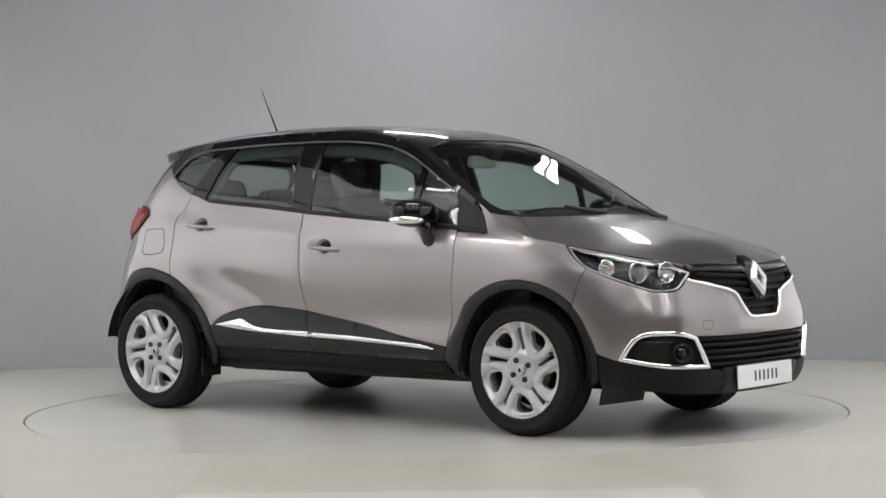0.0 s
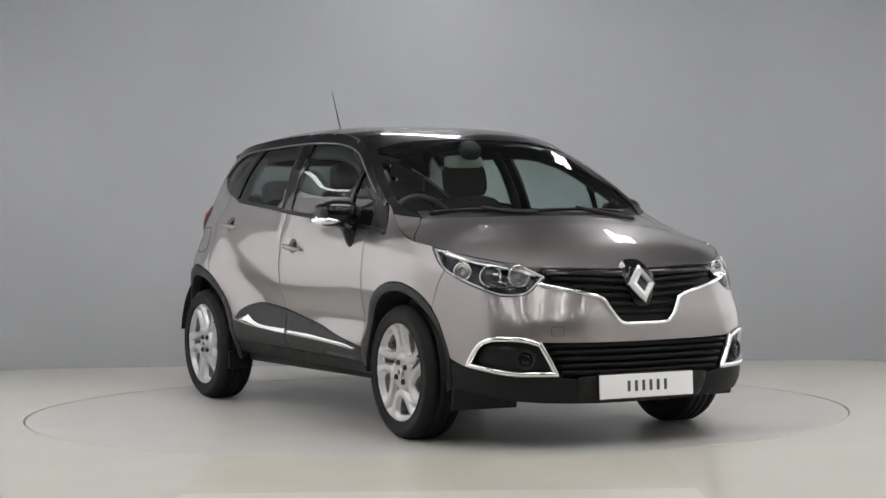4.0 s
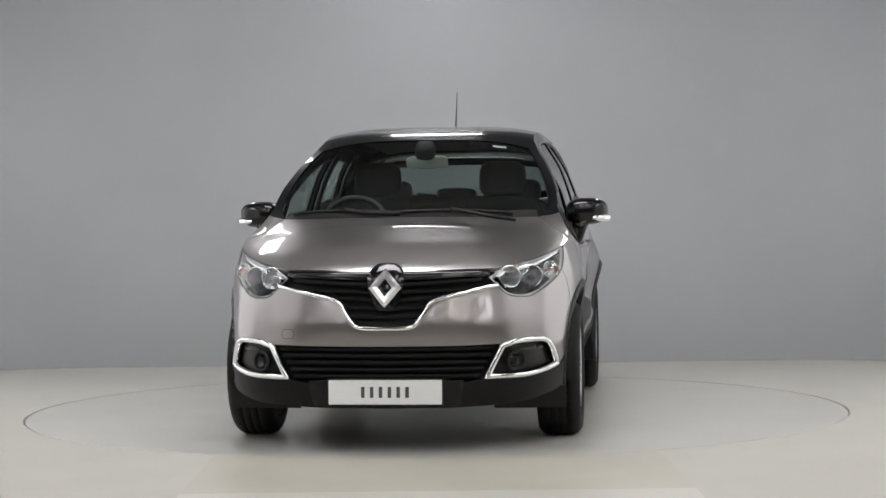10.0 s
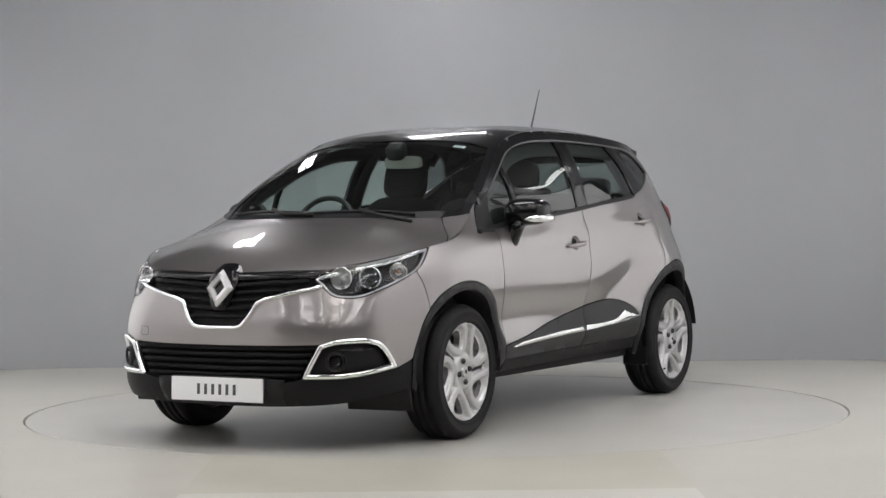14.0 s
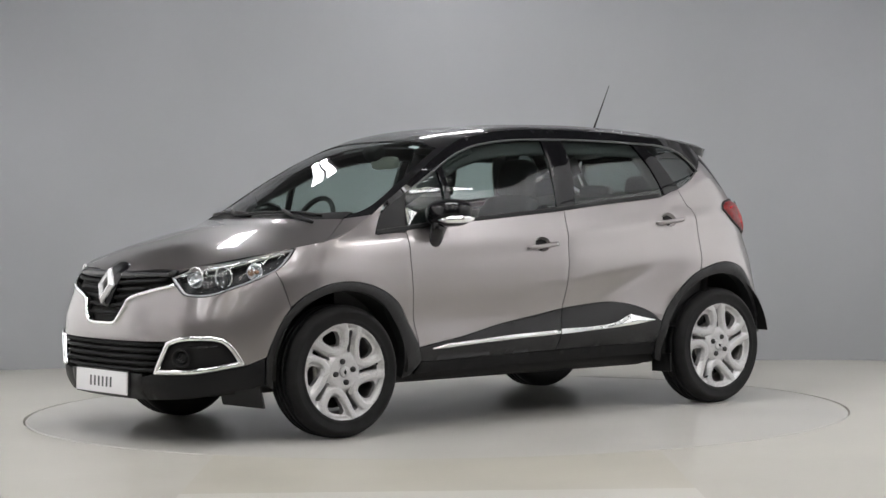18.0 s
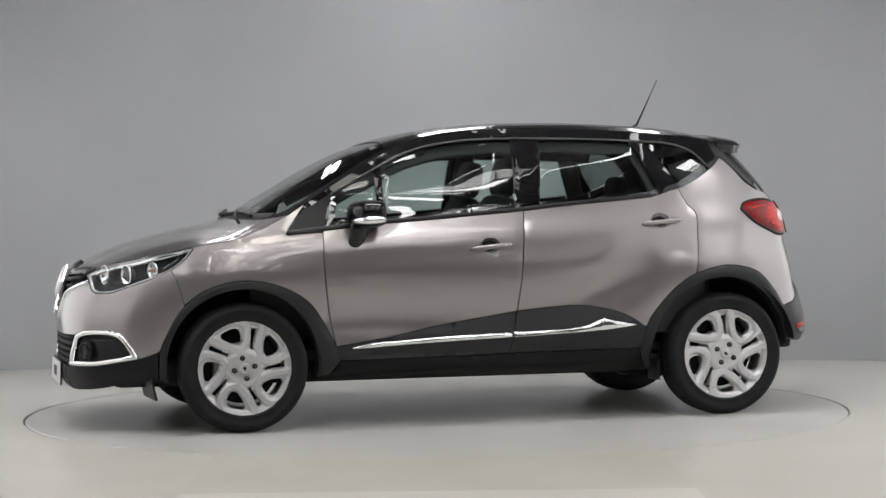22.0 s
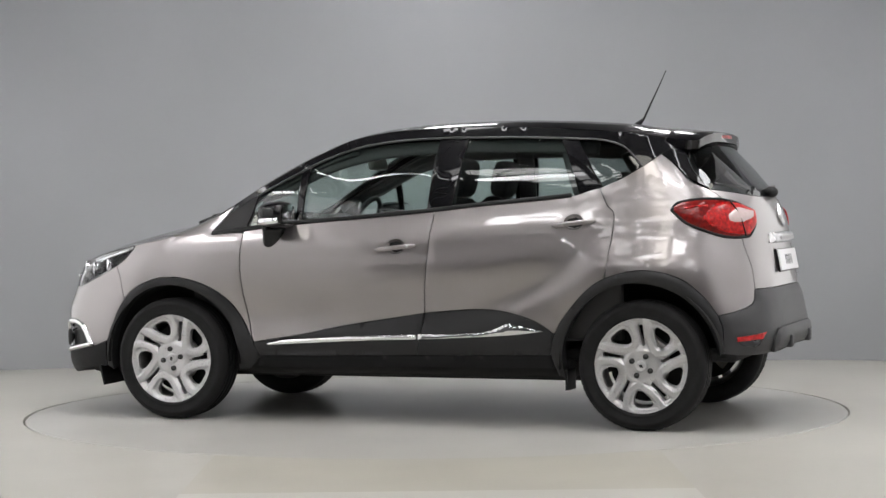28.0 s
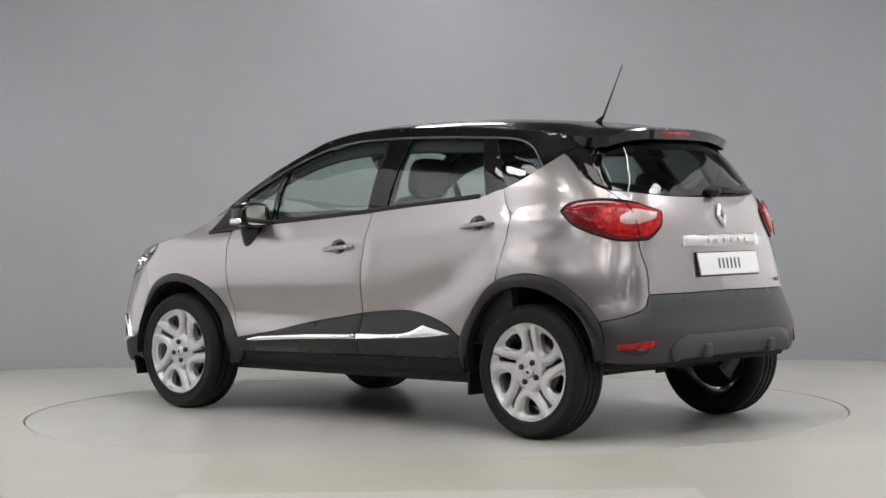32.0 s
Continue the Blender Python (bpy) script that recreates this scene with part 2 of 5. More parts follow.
def lamp_bank(x, y, z, w, d, tilt=0.0, roll=0.0, tubes=0):
    """A hung luminaire: a white tray with glowing tubes. Serves added, unseen fill lamps too."""
    root = tagged(new("hung_or_fill_lamp"), "white hung lamp with bright diffuser strips, some added unseen as fill", "lamp", "studio lamps")
    root.matrix_basis = pose(x, y, z, tilt, roll, 0)
    bm = bmesh.new()
    box(bm, -w / 2 - .03, w / 2 + .03, -d / 2 - .03, d / 2 + .03, .03, .1, .01)
    part("tray", bm, HALL, root, smooth=False)
    for sx in (-.4, .4):
        bm = bmesh.new()
        p = Vector((sx * w, 0, .05))
        tube(bm, [p, p + root.matrix_basis.to_3x3().inverted() @ Vector((0, 0, HZ - (root.matrix_basis @ p).z))], .012, 8)
        part("hanger", bm, STEEL_GREY, root, smooth=False)
    n = tubes or max(int(round(min(w, d) / .22)), 1)
    for i in range(n):
        bm = bmesh.new()
        k = -.5 + (i + .5) / n
        h = (.46 if tubes else .34) / n
        if w > d:
            box(bm, -w / 2, w / 2, (k - h) * d, (k + h) * d, 0, .035, .008)
        else:
            box(bm, (k - h) * w, (k + h) * w, -d / 2, d / 2, 0, .035, .008)
        part("diffuser", bm, TUBE_LIGHT, root, smooth=False)
    return root


def hall_window(x, y, z, w, h):
    """A glazed light high in the hall's side wall."""
    root = tagged(new("hall_window"), "bright frosted window high in the hall wall", "window", "hall windows")
    root.location = (x, y, z)
    bm = bmesh.new()
    for a in (-w / 2, -w / 6, w / 6, w / 2):
        box(bm, -.03, .03, a - .03, a + .03, -h / 2, h / 2)
    for b in (-h / 2, h / 2):
        box(bm, -.028, .028, -w / 2 - .03, w / 2 + .03, b - .03, b + .03)
    part("window_frame", bm, STEEL_GREY, root, smooth=False)
    for k in range(3):
        bm = bmesh.new()
        box(bm, -.012, .012, -w / 2 + k * w / 3 + .03, -w / 2 + (k + 1) * w / 3 - .03, -h / 2 + .03, h / 2 - .03)
        part("pane", bm, ROOF_DULL, root, smooth=False)


def fill_panel(s):
    """A tall frosted panel on feet before the side wall, added out of view to brighten the flanks."""
    root = tagged(new("fill_light_panel"), "tall white frosted panel on low feet, added out of view as fill light", "light panel", "studio light panels")
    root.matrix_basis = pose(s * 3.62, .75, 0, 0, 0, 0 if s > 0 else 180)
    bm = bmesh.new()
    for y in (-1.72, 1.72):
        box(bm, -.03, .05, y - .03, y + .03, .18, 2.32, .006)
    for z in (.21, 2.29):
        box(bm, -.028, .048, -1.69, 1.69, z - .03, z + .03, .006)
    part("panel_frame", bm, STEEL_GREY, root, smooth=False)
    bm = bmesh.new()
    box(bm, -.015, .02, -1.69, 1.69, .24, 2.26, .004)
    part("diffuser", bm, PANEL_FILL, root, "glowing frosted fill sheet", False)
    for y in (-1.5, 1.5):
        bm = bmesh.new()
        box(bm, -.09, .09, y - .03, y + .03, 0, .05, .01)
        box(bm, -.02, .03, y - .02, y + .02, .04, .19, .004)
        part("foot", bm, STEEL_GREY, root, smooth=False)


lamp_bank(0, 3.22, 3.12, .75, .32, -80)
for sx in (-1, 1):
    lamp_bank(sx * 2.25, 5.6, 4.4, .36, 2.8, 0)
    fill_panel(sx)
    # The next two are added fill: aimed at the side walls, brightening the flanks.
    lamp_bank(sx * 1.5, -3.3, 4.7, 1.0, 2.4, 0, sx * -81)
    lamp_bank(sx * 2.4, -2.0, 4.0, .50, 2.4, 0, sx * -60, 1)
    lamp_bank(sx * 1.85, -3.5, 4.05, .9, .22, 0, 0, 1)
    lamp_bank(sx * 3.35, -1.6, 3.72, .36, 1.1, 0, sx * 25, 1)
    hall_window(sx * 8.98, 6.3, 4.7, 3.2, 1.9)
    roof_light(sx * 5.9, -2.7, 1.3, 2.2, ROOF_CREAM)
    roof_light(sx * 2.75, -5.4, 1.9, 2.3, ROOF_DULL)
# Added lamp out of view that washes the middle of the backdrop brighter.
lamp_bank(0, -.7, 5.2, 3.0, 1.9, 44)
lamp_bank(0, -5.3, 4.3, 1.7, .3, 0)
lamp_bank(2.1, -5.3, 4.3, 1.0, .3, 0)
for yy in (-4.3, -6.9, -9.5, -12.1):
    roof_light(.68, yy, 1.15, 2.2, ROOF_CREAM)
for yy in (-9.5, -12.1):
    for xx in (-4.2, 4.8):
        roof_light(xx, yy, 1.8, 2.2, ROOF_DULL)
for xx in (-6.6, -4.0, -1.4, 1.5, 4.1, 6.7):
    for yy in (-7.6, -9.9, -12.2, -14.5):
        lamp_bank(xx, yy, 4.9, .16, 1.3, 0, 0, 1)
for yy in (-5.6, -8.2, -10.8):
    bm = bmesh.new()
    for zz in (HZ - .25, HZ - .95):
        box(bm, -HX, HX, yy - .05, yy + .05, zz - .05, zz + .05)
    for i in range(18):
        x0 = -HX + i
        tube(bm, [(x0, yy, HZ - .95 if i % 2 else HZ - .25), (x0 + 1, yy, HZ - .25 if i % 2 else HZ - .95)], .03, 6)
    thing("roof_truss", bm, STEEL_GREY, "dark grey steel lattice truss under the hall roof", "truss", "roof trusses", smooth=False)

# ---- the car's skin: a wrap-round side surface and a top surface ----
def curve(pts):
    """A smooth monotone curve through (a, b) points, ready for arrays."""
    xs, ys = np.array(sorted(pts), float).T
    h, d = np.diff(xs), np.diff(ys) / np.diff(xs)
    m = np.zeros_like(ys)
    m[0], m[-1] = d[0], d[-1]
    for i in range(1, len(xs) - 1):
        m[i] = 0 if d[i - 1] * d[i] <= 0 else 3 * (h[i - 1] + h[i]) / ((2 * h[i] + h[i - 1]) / d[i - 1] + (h[i] + 2 * h[i - 1]) / d[i])

    def at(x):
        x = np.clip(np.asarray(x, float), xs[0], xs[-1])
        i = np.clip(np.searchsorted(xs, x) - 1, 0, len(xs) - 2)
        t = (x - xs[i]) / h[i]
        return ((2 * t**3 - 3 * t**2 + 1) * ys[i] + (t**3 - 2 * t**2 + t) * h[i] * m[i]
                + (3 * t**2 - 2 * t**3) * ys[i + 1] + (t**3 - t**2) * h[i] * m[i + 1])
    return at


side_width = curve([(.15, .79), (.22, .815), (.30, .832), (.42, .838), (.55, .838), (.70, .845), (.80, .846), (.92, .828), (1.0, .808),
                    (1.1, .780), (1.2, .752), (1.35, .697), (1.44, .645), (1.49, .614), (1.53, .590), (1.56, .568)])
front_end = curve([(.15, 2.06), (.22, 2.13), (.30, 2.165), (.40, 2.17), (.50, 2.17), (.58, 2.172), (.67, 2.152), (.74, 2.135), (.80, 2.11),
                   (.85, 2.06), (.90, 2.03), (1.0, 2.0), (1.6, 2.0)])
rear_end = curve([(.15, -1.76), (.30, -1.86), (.35, -1.895), (.43, -1.915), (.50, -1.917), (.57, -1.905), (.68, -1.896), (.75, -1.890), (.90, -1.872),
                  (1.0, -1.860), (1.07, -1.843), (1.18, -1.79), (1.32, -1.682), (1.43, -1.58), (1.52, -1.51)])
squareness_front = curve([(.2, 3.8), (.5, 3.7), (.8, 3.1), (1.6, 3.0)])
squareness_rear = curve([(.2, 4.2), (.55, 4.0), (.7, 3.4), (1.0, 2.95), (1.6, 2.9)])
XF, XR = 1.0, -1.0
scoop = curve([(1.0, .56), (.3, .55), (-.1, .56), (-.45, .63), (-.80, .75), (-1.05, .85), (-1.3, .9)])


shoulder = curve([(1.6, .90), (1.2, .915), (.8, .93), (.2, .955), (-.4, .995), (-1.0, 1.04), (-1.6, 1.06)])


def flank(x, z):
    """Half the car's width amidships: haunches over the wheels, a scooped lower door, a greenhouse that narrows forward."""
    w = side_width(z)
    w = w * (1 - .055 * np.clip((z - .98) / .15, 0, 1) * np.clip(x / 1.05, 0, 1.2) ** 2)
    t = np.clip((x + .2) / .6, 0, 1)
    w = w * (1 - .058 * np.clip((z - 1.22) / .2, 0, 1) * t * t * (3 - 2 * t) * np.clip((1.25 - x) / .55, 0, 1))
    w = w + .030 * np.exp(-((x - 1.30) / .34) ** 2 - ((z - .74) / .20) ** 2)
    w = w + .040 * np.exp(-((x + 1.30) / .40) ** 2 - ((z - .775) / .18) ** 2)
    w = w - .095 * np.clip((.452 - z) / .20, 0, 1) ** 1.2 * np.exp(-(x / .93) ** 10)
    w = w + .010 * np.exp(-((z - shoulder(x)) / .055) ** 2) * np.exp(-(np.maximum(x, 0) / 1.35) ** 8)
    return w - .031 * np.exp(-((z - scoop(x)) / .11) ** 2) * np.exp(-(x / .98) ** 8)


_a = np.linspace(0, np.pi / 2, 600)
_c = np.maximum(np.cos(_a), 1e-9), np.maximum(np.sin(_a), 1e-9)
_k = (_c[0] ** 3.3 + _c[1] ** 3.3) ** (-1 / 3.3)
CAPX, CAPY = _c[0] * _k, _c[1] * _k
ARC_F = np.concatenate([[0], np.cumsum(np.hypot(np.diff(CAPX) * 1.12, np.diff(CAPY) * .86))])
ARC_R = np.concatenate([[0], np.cumsum(np.hypot(np.diff(CAPX) * .9, np.diff(CAPY) * .84))])
U1 = ARC_F[-1]
U2 = U1 + XF - XR
U3 = U2 + ARC_R[-1]


def skin(u, z):
    """The wrap-round surface: u metres round the car from the nose over its left side to the tail's middle (past the ends: the right side)."""
    u, z = np.asarray(u, float), np.asarray(z, float)
    sign = np.where((u < 0) | (u > U3), -1.0, 1.0)
    u = np.where(u < 0, -u, u)
    u = np.where(u > U3, 2 * U3 - u, u)
    ang = np.where(u < U1, np.interp(u, ARC_F, _a), np.interp(U3 - u, ARC_R, _a))
    c, s = np.maximum(np.cos(ang), 1e-9), np.maximum(np.sin(ang), 1e-9)
    n = np.where(u < U1, squareness_front(z), squareness_rear(z))
    k = (c ** n + s ** n) ** (-1 / n)
    x = np.where(u < U1, XF + (front_end(z) - XF) * c * k, np.where(u > U2, XR + (rear_end(z) - XR) * c * k, XF - (u - U1)))
    y = flank(x, z) * np.where((u < U1) | (u > U2), s * k, 1.0)
    return np.stack([x, sign * y, z + 0 * x], -1)


def _cap(cx, cy, arcs):
    return float(np.interp(math.atan2(max(cy, 0), max(cx, 0)), _a, arcs))


def S(x, z):
    """(u, z) of the place on the left side that lies at x."""
    if XR <= x <= XF:
        return (U1 + XF - x, z)
    if x > XF:
        n, cx = float(squareness_front(z)), min((x - XF) / (float(front_end(z)) - XF), 1)
        return (_cap(cx, (1 - cx ** n) ** (1 / n), ARC_F), z)
    n, cx = float(squareness_rear(z)), min((x - XR) / (float(rear_end(z)) - XR), 1)
    return (U3 - _cap(cx, (1 - cx ** n) ** (1 / n), ARC_R), z)


def _across(y, z, end, x0, squareness, arcs):
    n, x = float(squareness(z)), x0 + .9 * (float(end(z)) - x0)
    for _ in range(4):
        cy = min(abs(y) / float(flank(x, z)), 1)
        cx = (1 - cy ** n) ** (1 / n)
        x = x0 + (float(end(z)) - x0) * cx
    return _cap(cx, cy, arcs)


def F(y, z):
    """(u, z) of the place on the nose that lies y to the left of the middle."""
    return (math.copysign(_across(y, z, front_end, XF, squareness_front, ARC_F), y), z)


def R(y, z):
    """(u, z) of the place on the tail."""
    a = _across(y, z, rear_end, XR, squareness_rear, ARC_R)
    return (U3 - a if y >= 0 else U3 + a, z)


edge_height = curve([(2.092, .82), (2.03, .838), (1.9, .866), (1.7, .91), (1.53, .942), (1.37, .972), (1.23, 1.015), (1.1, 1.075), (1.0, 1.135), (.8, 1.255), (.59, 1.378),
                     (.44, 1.452), (.30, 1.503), (.1, 1.534), (-.2, 1.547), (-.6, 1.54), (-1.0, 1.517), (-1.3, 1.482), (-1.6, 1.44)])
middle_height = curve([(2.092, .82), (2.05, .850), (1.968, .890), (1.825, .951), (1.651, .998), (1.476, 1.04), (1.365, 1.062), (1.254, 1.098), (1.095, 1.19), (.936, 1.283),
                       (.776, 1.372), (.618, 1.444), (.459, 1.498), (.3, 1.538), (.11, 1.568), (-.175, 1.588), (-.49, 1.592), (-.807, 1.582), (-1.108, 1.560),
                       (-1.282, 1.535), (-1.6, 1.50)])
_x = np.linspace(-1.62, 2.0915, 900)


def _edge_width():
    z, n = edge_height(_x), None
    y = np.zeros_like(_x)
    for i, (x, zz) in enumerate(zip(_x, z)):
        c = 1.0
        if x > XF:
            n = float(squareness_front(zz))
            c = max(1 - min((x - XF) / (float(front_end(zz)) - XF), 1) ** n, 0) ** (1 / n)
        elif x < XR:
            n = float(squareness_rear(zz))
            c = max(1 - min((x - XR) / (float(rear_end(zz)) - XR), 1) ** n, 0) ** (1 / n)
        y[i] = float(flank(x, zz)) * c
    tail = _x < -1.22
    y[tail] = y[~tail][0] + .22 * (_x[tail] + 1.22)
    return y


_EY = _edge_width()


def edge_width(x):
    return np.interp(x, _x, _EY)


def top(x, y):
    """The surface of bonnet, windscreen and roof over (x, y)."""
    x, y = np.asarray(x, float), np.asarray(y, float)
    r = np.clip(np.abs(y) / np.maximum(edge_width(x), .02), 0, 1)
    p = 2.3 + 1.6 * np.clip((1.0 - x) / .8, 0, 1)
    lo = edge_height(x)
    return np.stack([x, y, lo + (middle_height(x) - lo) * (1 - r ** p)], -1)


# ---- panels cut from the skin ----
def inside(p, poly):
    x, y, c = p[:, 0], p[:, 1], np.zeros(len(p), bool)
    for (x0, y0), (x1, y1) in zip(poly, np.roll(poly, -1, 0)):
        hit = ((y0 > y) != (y1 > y))
        if y0 != y1:
            c ^= hit & (x < (x1 - x0) * (y - y0) / (y1 - y0) + x0)
    return c


def outline(curves, step):
    """Joins guide curves into a closed outline, even steps along it."""
    pts = []
    for c in curves:
        c = spline(c)
        for a, b in zip(c, c[1:]):
            n = max(int(math.ceil(math.dist(a, b) / step)), 1)
            pts += [(a[0] + (b[0] - a[0]) * k / n, a[1] + (b[1] - a[1]) * k / n) for k in range(n)]
    out = [pts[0]]
    for q in pts[1:]:
        if math.dist(q, out[-1]) > step * .12:
            out.append(q)
    if math.dist(out[0], out[-1]) < step * .12:
        out.pop()
    return np.array(out)


def shrink(poly, d):
    if not d:
        return poly
    area = np.sum(poly[:, 0] * np.roll(poly[:, 1], -1) - np.roll(poly[:, 0], -1) * poly[:, 1])
    t = np.roll(poly, -1, 0) - poly
    t /= np.maximum(np.linalg.norm(t, axis=1, keepdims=True), 1e-9)
    n = np.stack([-t[:, 1], t[:, 0]], 1) * (1 if area > 0 else -1)
    m = n + np.roll(n, 1, 0)
    m /= np.maximum(np.linalg.norm(m, axis=1, keepdims=True), .35)
    k = np.clip(1 / np.maximum(np.sum(m * n, 1), .5), 1, 2)
    return poly + m * (d * k)[:, None]


def flat_mesh(poly, step, holes=()):
    """Triangles that fill a flat outline, with points inside on a grid."""
    lo, hi = poly.min(0), poly.max(0)
    gx, gy = np.meshgrid(np.arange(lo[0] + step / 2, hi[0], step), np.arange(lo[1] + step / 2, hi[1], step))
    g = np.stack([gx.ravel() + .13 * step * np.sin(gy.ravel() * 91), gy.ravel()], 1)
    g = g[inside(g, poly)] if len(g) else g
    loops = [poly, *holes]
    for h in holes:
        g = g[~inside(g, h)] if len(g) else g
    if len(g):
        b = np.concatenate(loops)
        d = np.full(len(g), 9.0)
        for i in range(0, len(b), 64):
            d = np.minimum(d, np.sqrt(((g[:, None] - b[None, i:i + 64]) ** 2).sum(2)).min(1))
        g = g[d > step * .45]
    co, ed = [], []
    for lp in loops:
        s = len(co)
        co += [tuple(q) for q in lp]
        ed += [(s + i, s + (i + 1) % len(lp)) for i in range(len(lp))]
    nb = len(co)
    co += [tuple(q) for q in g]
    from mathutils.geometry import delaunay_2d_cdt
    v, e, f, _, _, _ = delaunay_2d_cdt([Vector(q) for q in co], ed, [], 0, 1e-7)
    v = np.array([tuple(q) for q in v])
    c = np.array([v[list(t)].mean(0) for t in f])
    keep = inside(c, poly)
    for h in holes:
        keep &= ~inside(c, h)
    out = []
    for t, ok in zip(f, keep):
        if ok:
            a, b, d = v[t[0]], v[t[1]], v[t[2]]
            out.append(tuple(t) if (b[0] - a[0]) * (d[1] - a[1]) - (b[1] - a[1]) * (d[0] - a[0]) > 0 else tuple(t)[::-1])
    return v, out


def panel(curves, surface="side", step=.03, gap=.0026, lip=.014, raise_=0.0, mirror=False, bulge=0.0, holes=(), crown=.0015):
    """A bmesh of a panel: the outline lies on the skin, its rim turns inwards. mirror: the same on the right side."""
    fn = skin if surface == "side" else top
    poly = shrink(outline(curves, step), gap)
    hs = [shrink(outline(h, step), -gap) for h in holes]
    v, tris = flat_mesh(poly, step, hs)
    p = fn(v[:, 0], v[:, 1])
    e = 2e-3
    du = fn(v[:, 0] + e, v[:, 1]) - fn(v[:, 0] - e, v[:, 1])
    dz = fn(v[:, 0], v[:, 1] + e) - fn(v[:, 0], v[:, 1] - e)
    nr = np.cross(du, dz)
    nr /= np.maximum(np.linalg.norm(nr, axis=1, keepdims=True), 1e-12)
    h = np.full(len(v), raise_)
    loops = np.concatenate([poly, *hs]) if hs else poly
    if bulge or crown:
        d = np.full(len(v), 9.0)
        for i in range(0, len(loops), 64):
            d = np.minimum(d, np.sqrt(((v[:, None] - loops[None, i:i + 64]) ** 2).sum(2)).min(1))
        if bulge:
            m = max(d.max(), 1e-6)
            h = h + bulge * np.sqrt(np.clip(1 - (1 - np.clip(d / m, 0, 1)) ** 2, 0, 1))
        h = h - crown * np.clip(1 - d / .006, 0, 1)
    q = p + nr * h[:, None]
    if mirror:
        q = q * (1, -1, 1)
        nr = nr * (1, -1, 1)
        tris = [t[::-1] for t in tris]
    bm = bmesh.new()
    bv = [bm.verts.new(c) for c in q]
    for t in tris:
        try:
            bm.faces.new([bv[i] for i in t])
        except ValueError:
            pass
    bm.edges.ensure_lookup_table()
    rim = [ed for ed in bm.edges if len(ed.link_faces) == 1]
    bm.verts.index_update()
    if lip:
        new_v = {}
        for ed in rim:
            for w in ed.verts:
                if w not in new_v:
                    new_v[w] = bm.verts.new(w.co - Vector(nr[w.index]) * lip)
        for ed in rim:
            lp = ed.link_loops[0]
            a, b = lp.vert, lp.link_loop_next.vert
            bm.faces.new((b, a, new_v[a], new_v[b])).smooth = True
        for ed in rim:
            ed.smooth = False
    for w in [w for w in bm.verts if not w.link_faces]:
        bm.verts.remove(w)
    return bm


def strip_on_skin(pts, width, raise_, thick, mirror=False, surface="side", n=6, taper=None):
    """A moulding: a bar with a rounded top that follows a line on the skin. pts in the surface's own two measures."""
    fn = skin if surface == "side" else top
    line = np.array(spline(pts, n))
    t = np.gradient(line, axis=0)
    t /= np.linalg.norm(t, axis=1, keepdims=True)
    s = np.stack([-t[:, 1], t[:, 0]], 1)
    bm = bmesh.new()
    rings = []
    shape = [(-.5, -1), (-.5, .3), (-.36, .85), (0, 1), (.36, .85), (.5, .3), (.5, -1)]
    for i, (c, d) in enumerate(zip(line, s)):
        k = 1 if taper is None else taper(i / (len(line) - 1))
        ring = []
        for a, b in shape:
            uv = c + d * a * width * k
            e = 2e-3
            p0 = fn(*uv)
            nr = np.cross(fn(uv[0] + e, uv[1]) - fn(uv[0] - e, uv[1]), fn(uv[0], uv[1] + e) - fn(uv[0], uv[1] - e))
            nr /= max(np.linalg.norm(nr), 1e-12)
            q = p0 + nr * (raise_ + b * thick)
            ring.append(bm.verts.new((q[0], -q[1] if mirror else q[1], q[2])))
        rings.append(ring)
    for a, b in zip(rings, rings[1:]):
        for j in range(len(shape) - 1):
            bm.faces.new((a[j], a[j + 1], b[j + 1], b[j]))
    bm.faces.new(rings[0])
    bm.faces.new(rings[-1][::-1])
    bmesh.ops.recalc_face_normals(bm, faces=bm.faces)
    return bm


def m2(pts):
    """The same outline points on the other side of the middle, in reverse order."""
    return [(-a, b) for a, b in reversed(pts)]


def m3(pts):
    return [(2 * U3 - a, b) for a, b in reversed(pts)]


# ---- the car ----
car = tagged(new("car"), "metallic grey crossover car with gloss black roof on a turntable", "car")
car["skin_origin"] = 1

ARCH_F = [(.824, .420), (.881, .530), (.962, .645), (1.082, .722), (1.227, .763), (1.373, .762), (1.52, .710), (1.623, .618), (1.694, .492), (1.724, .418)]
ARCH_R = [(-.852, .478), (-.903, .565), (-1.021, .695), (-1.139, .766), (-1.315, .803), (-1.49, .767), (-1.607, .673), (-1.679, .574)]
BELT = [(.875, 1.028), (.585, 1.051), (.291, 1.072), (-.002, 1.095), (-.196, 1.111)]
BELT_R = [(-.196, 1.111), (-.443, 1.136), (-.736, 1.160), (-.930, 1.178), (-1.02, 1.205), (-1.075, 1.217)]
GAP_A = [(.885, 1.004), (.888, .836), (.867, .631), (.826, .420)]
GAP_B = [(-.196, 1.111), (-.182, .971), (-.162, .737), (-.146, .578)]
GAP_C = [(-1.075, 1.217), (-1.118, 1.130), (-1.158, 1.083), (-1.154, .960), (-1.128, .764)]
CLAD_F = [(.826, .420), (.532, .466), (.297, .513), (.004, .557), (-.146, .580)]
CLAD_R = [(-.146, .580), (-.289, .593), (-.465, .602), (-.612, .586), (-.758, .541), (-.852, .480)]
GATE_SIDE = [S(-1.60, 1.205), R(.575, 1.16), R(.564, 1.055), R(.562, .92), R(.552, .813), R(.562, .70)]
BUMPER_SIDE = [R(.562, .70), R(.60, .635), R(.694, .597), S(-1.679, .576)]


def sp(pts):
    return [S(x, z) for x, z in pts]


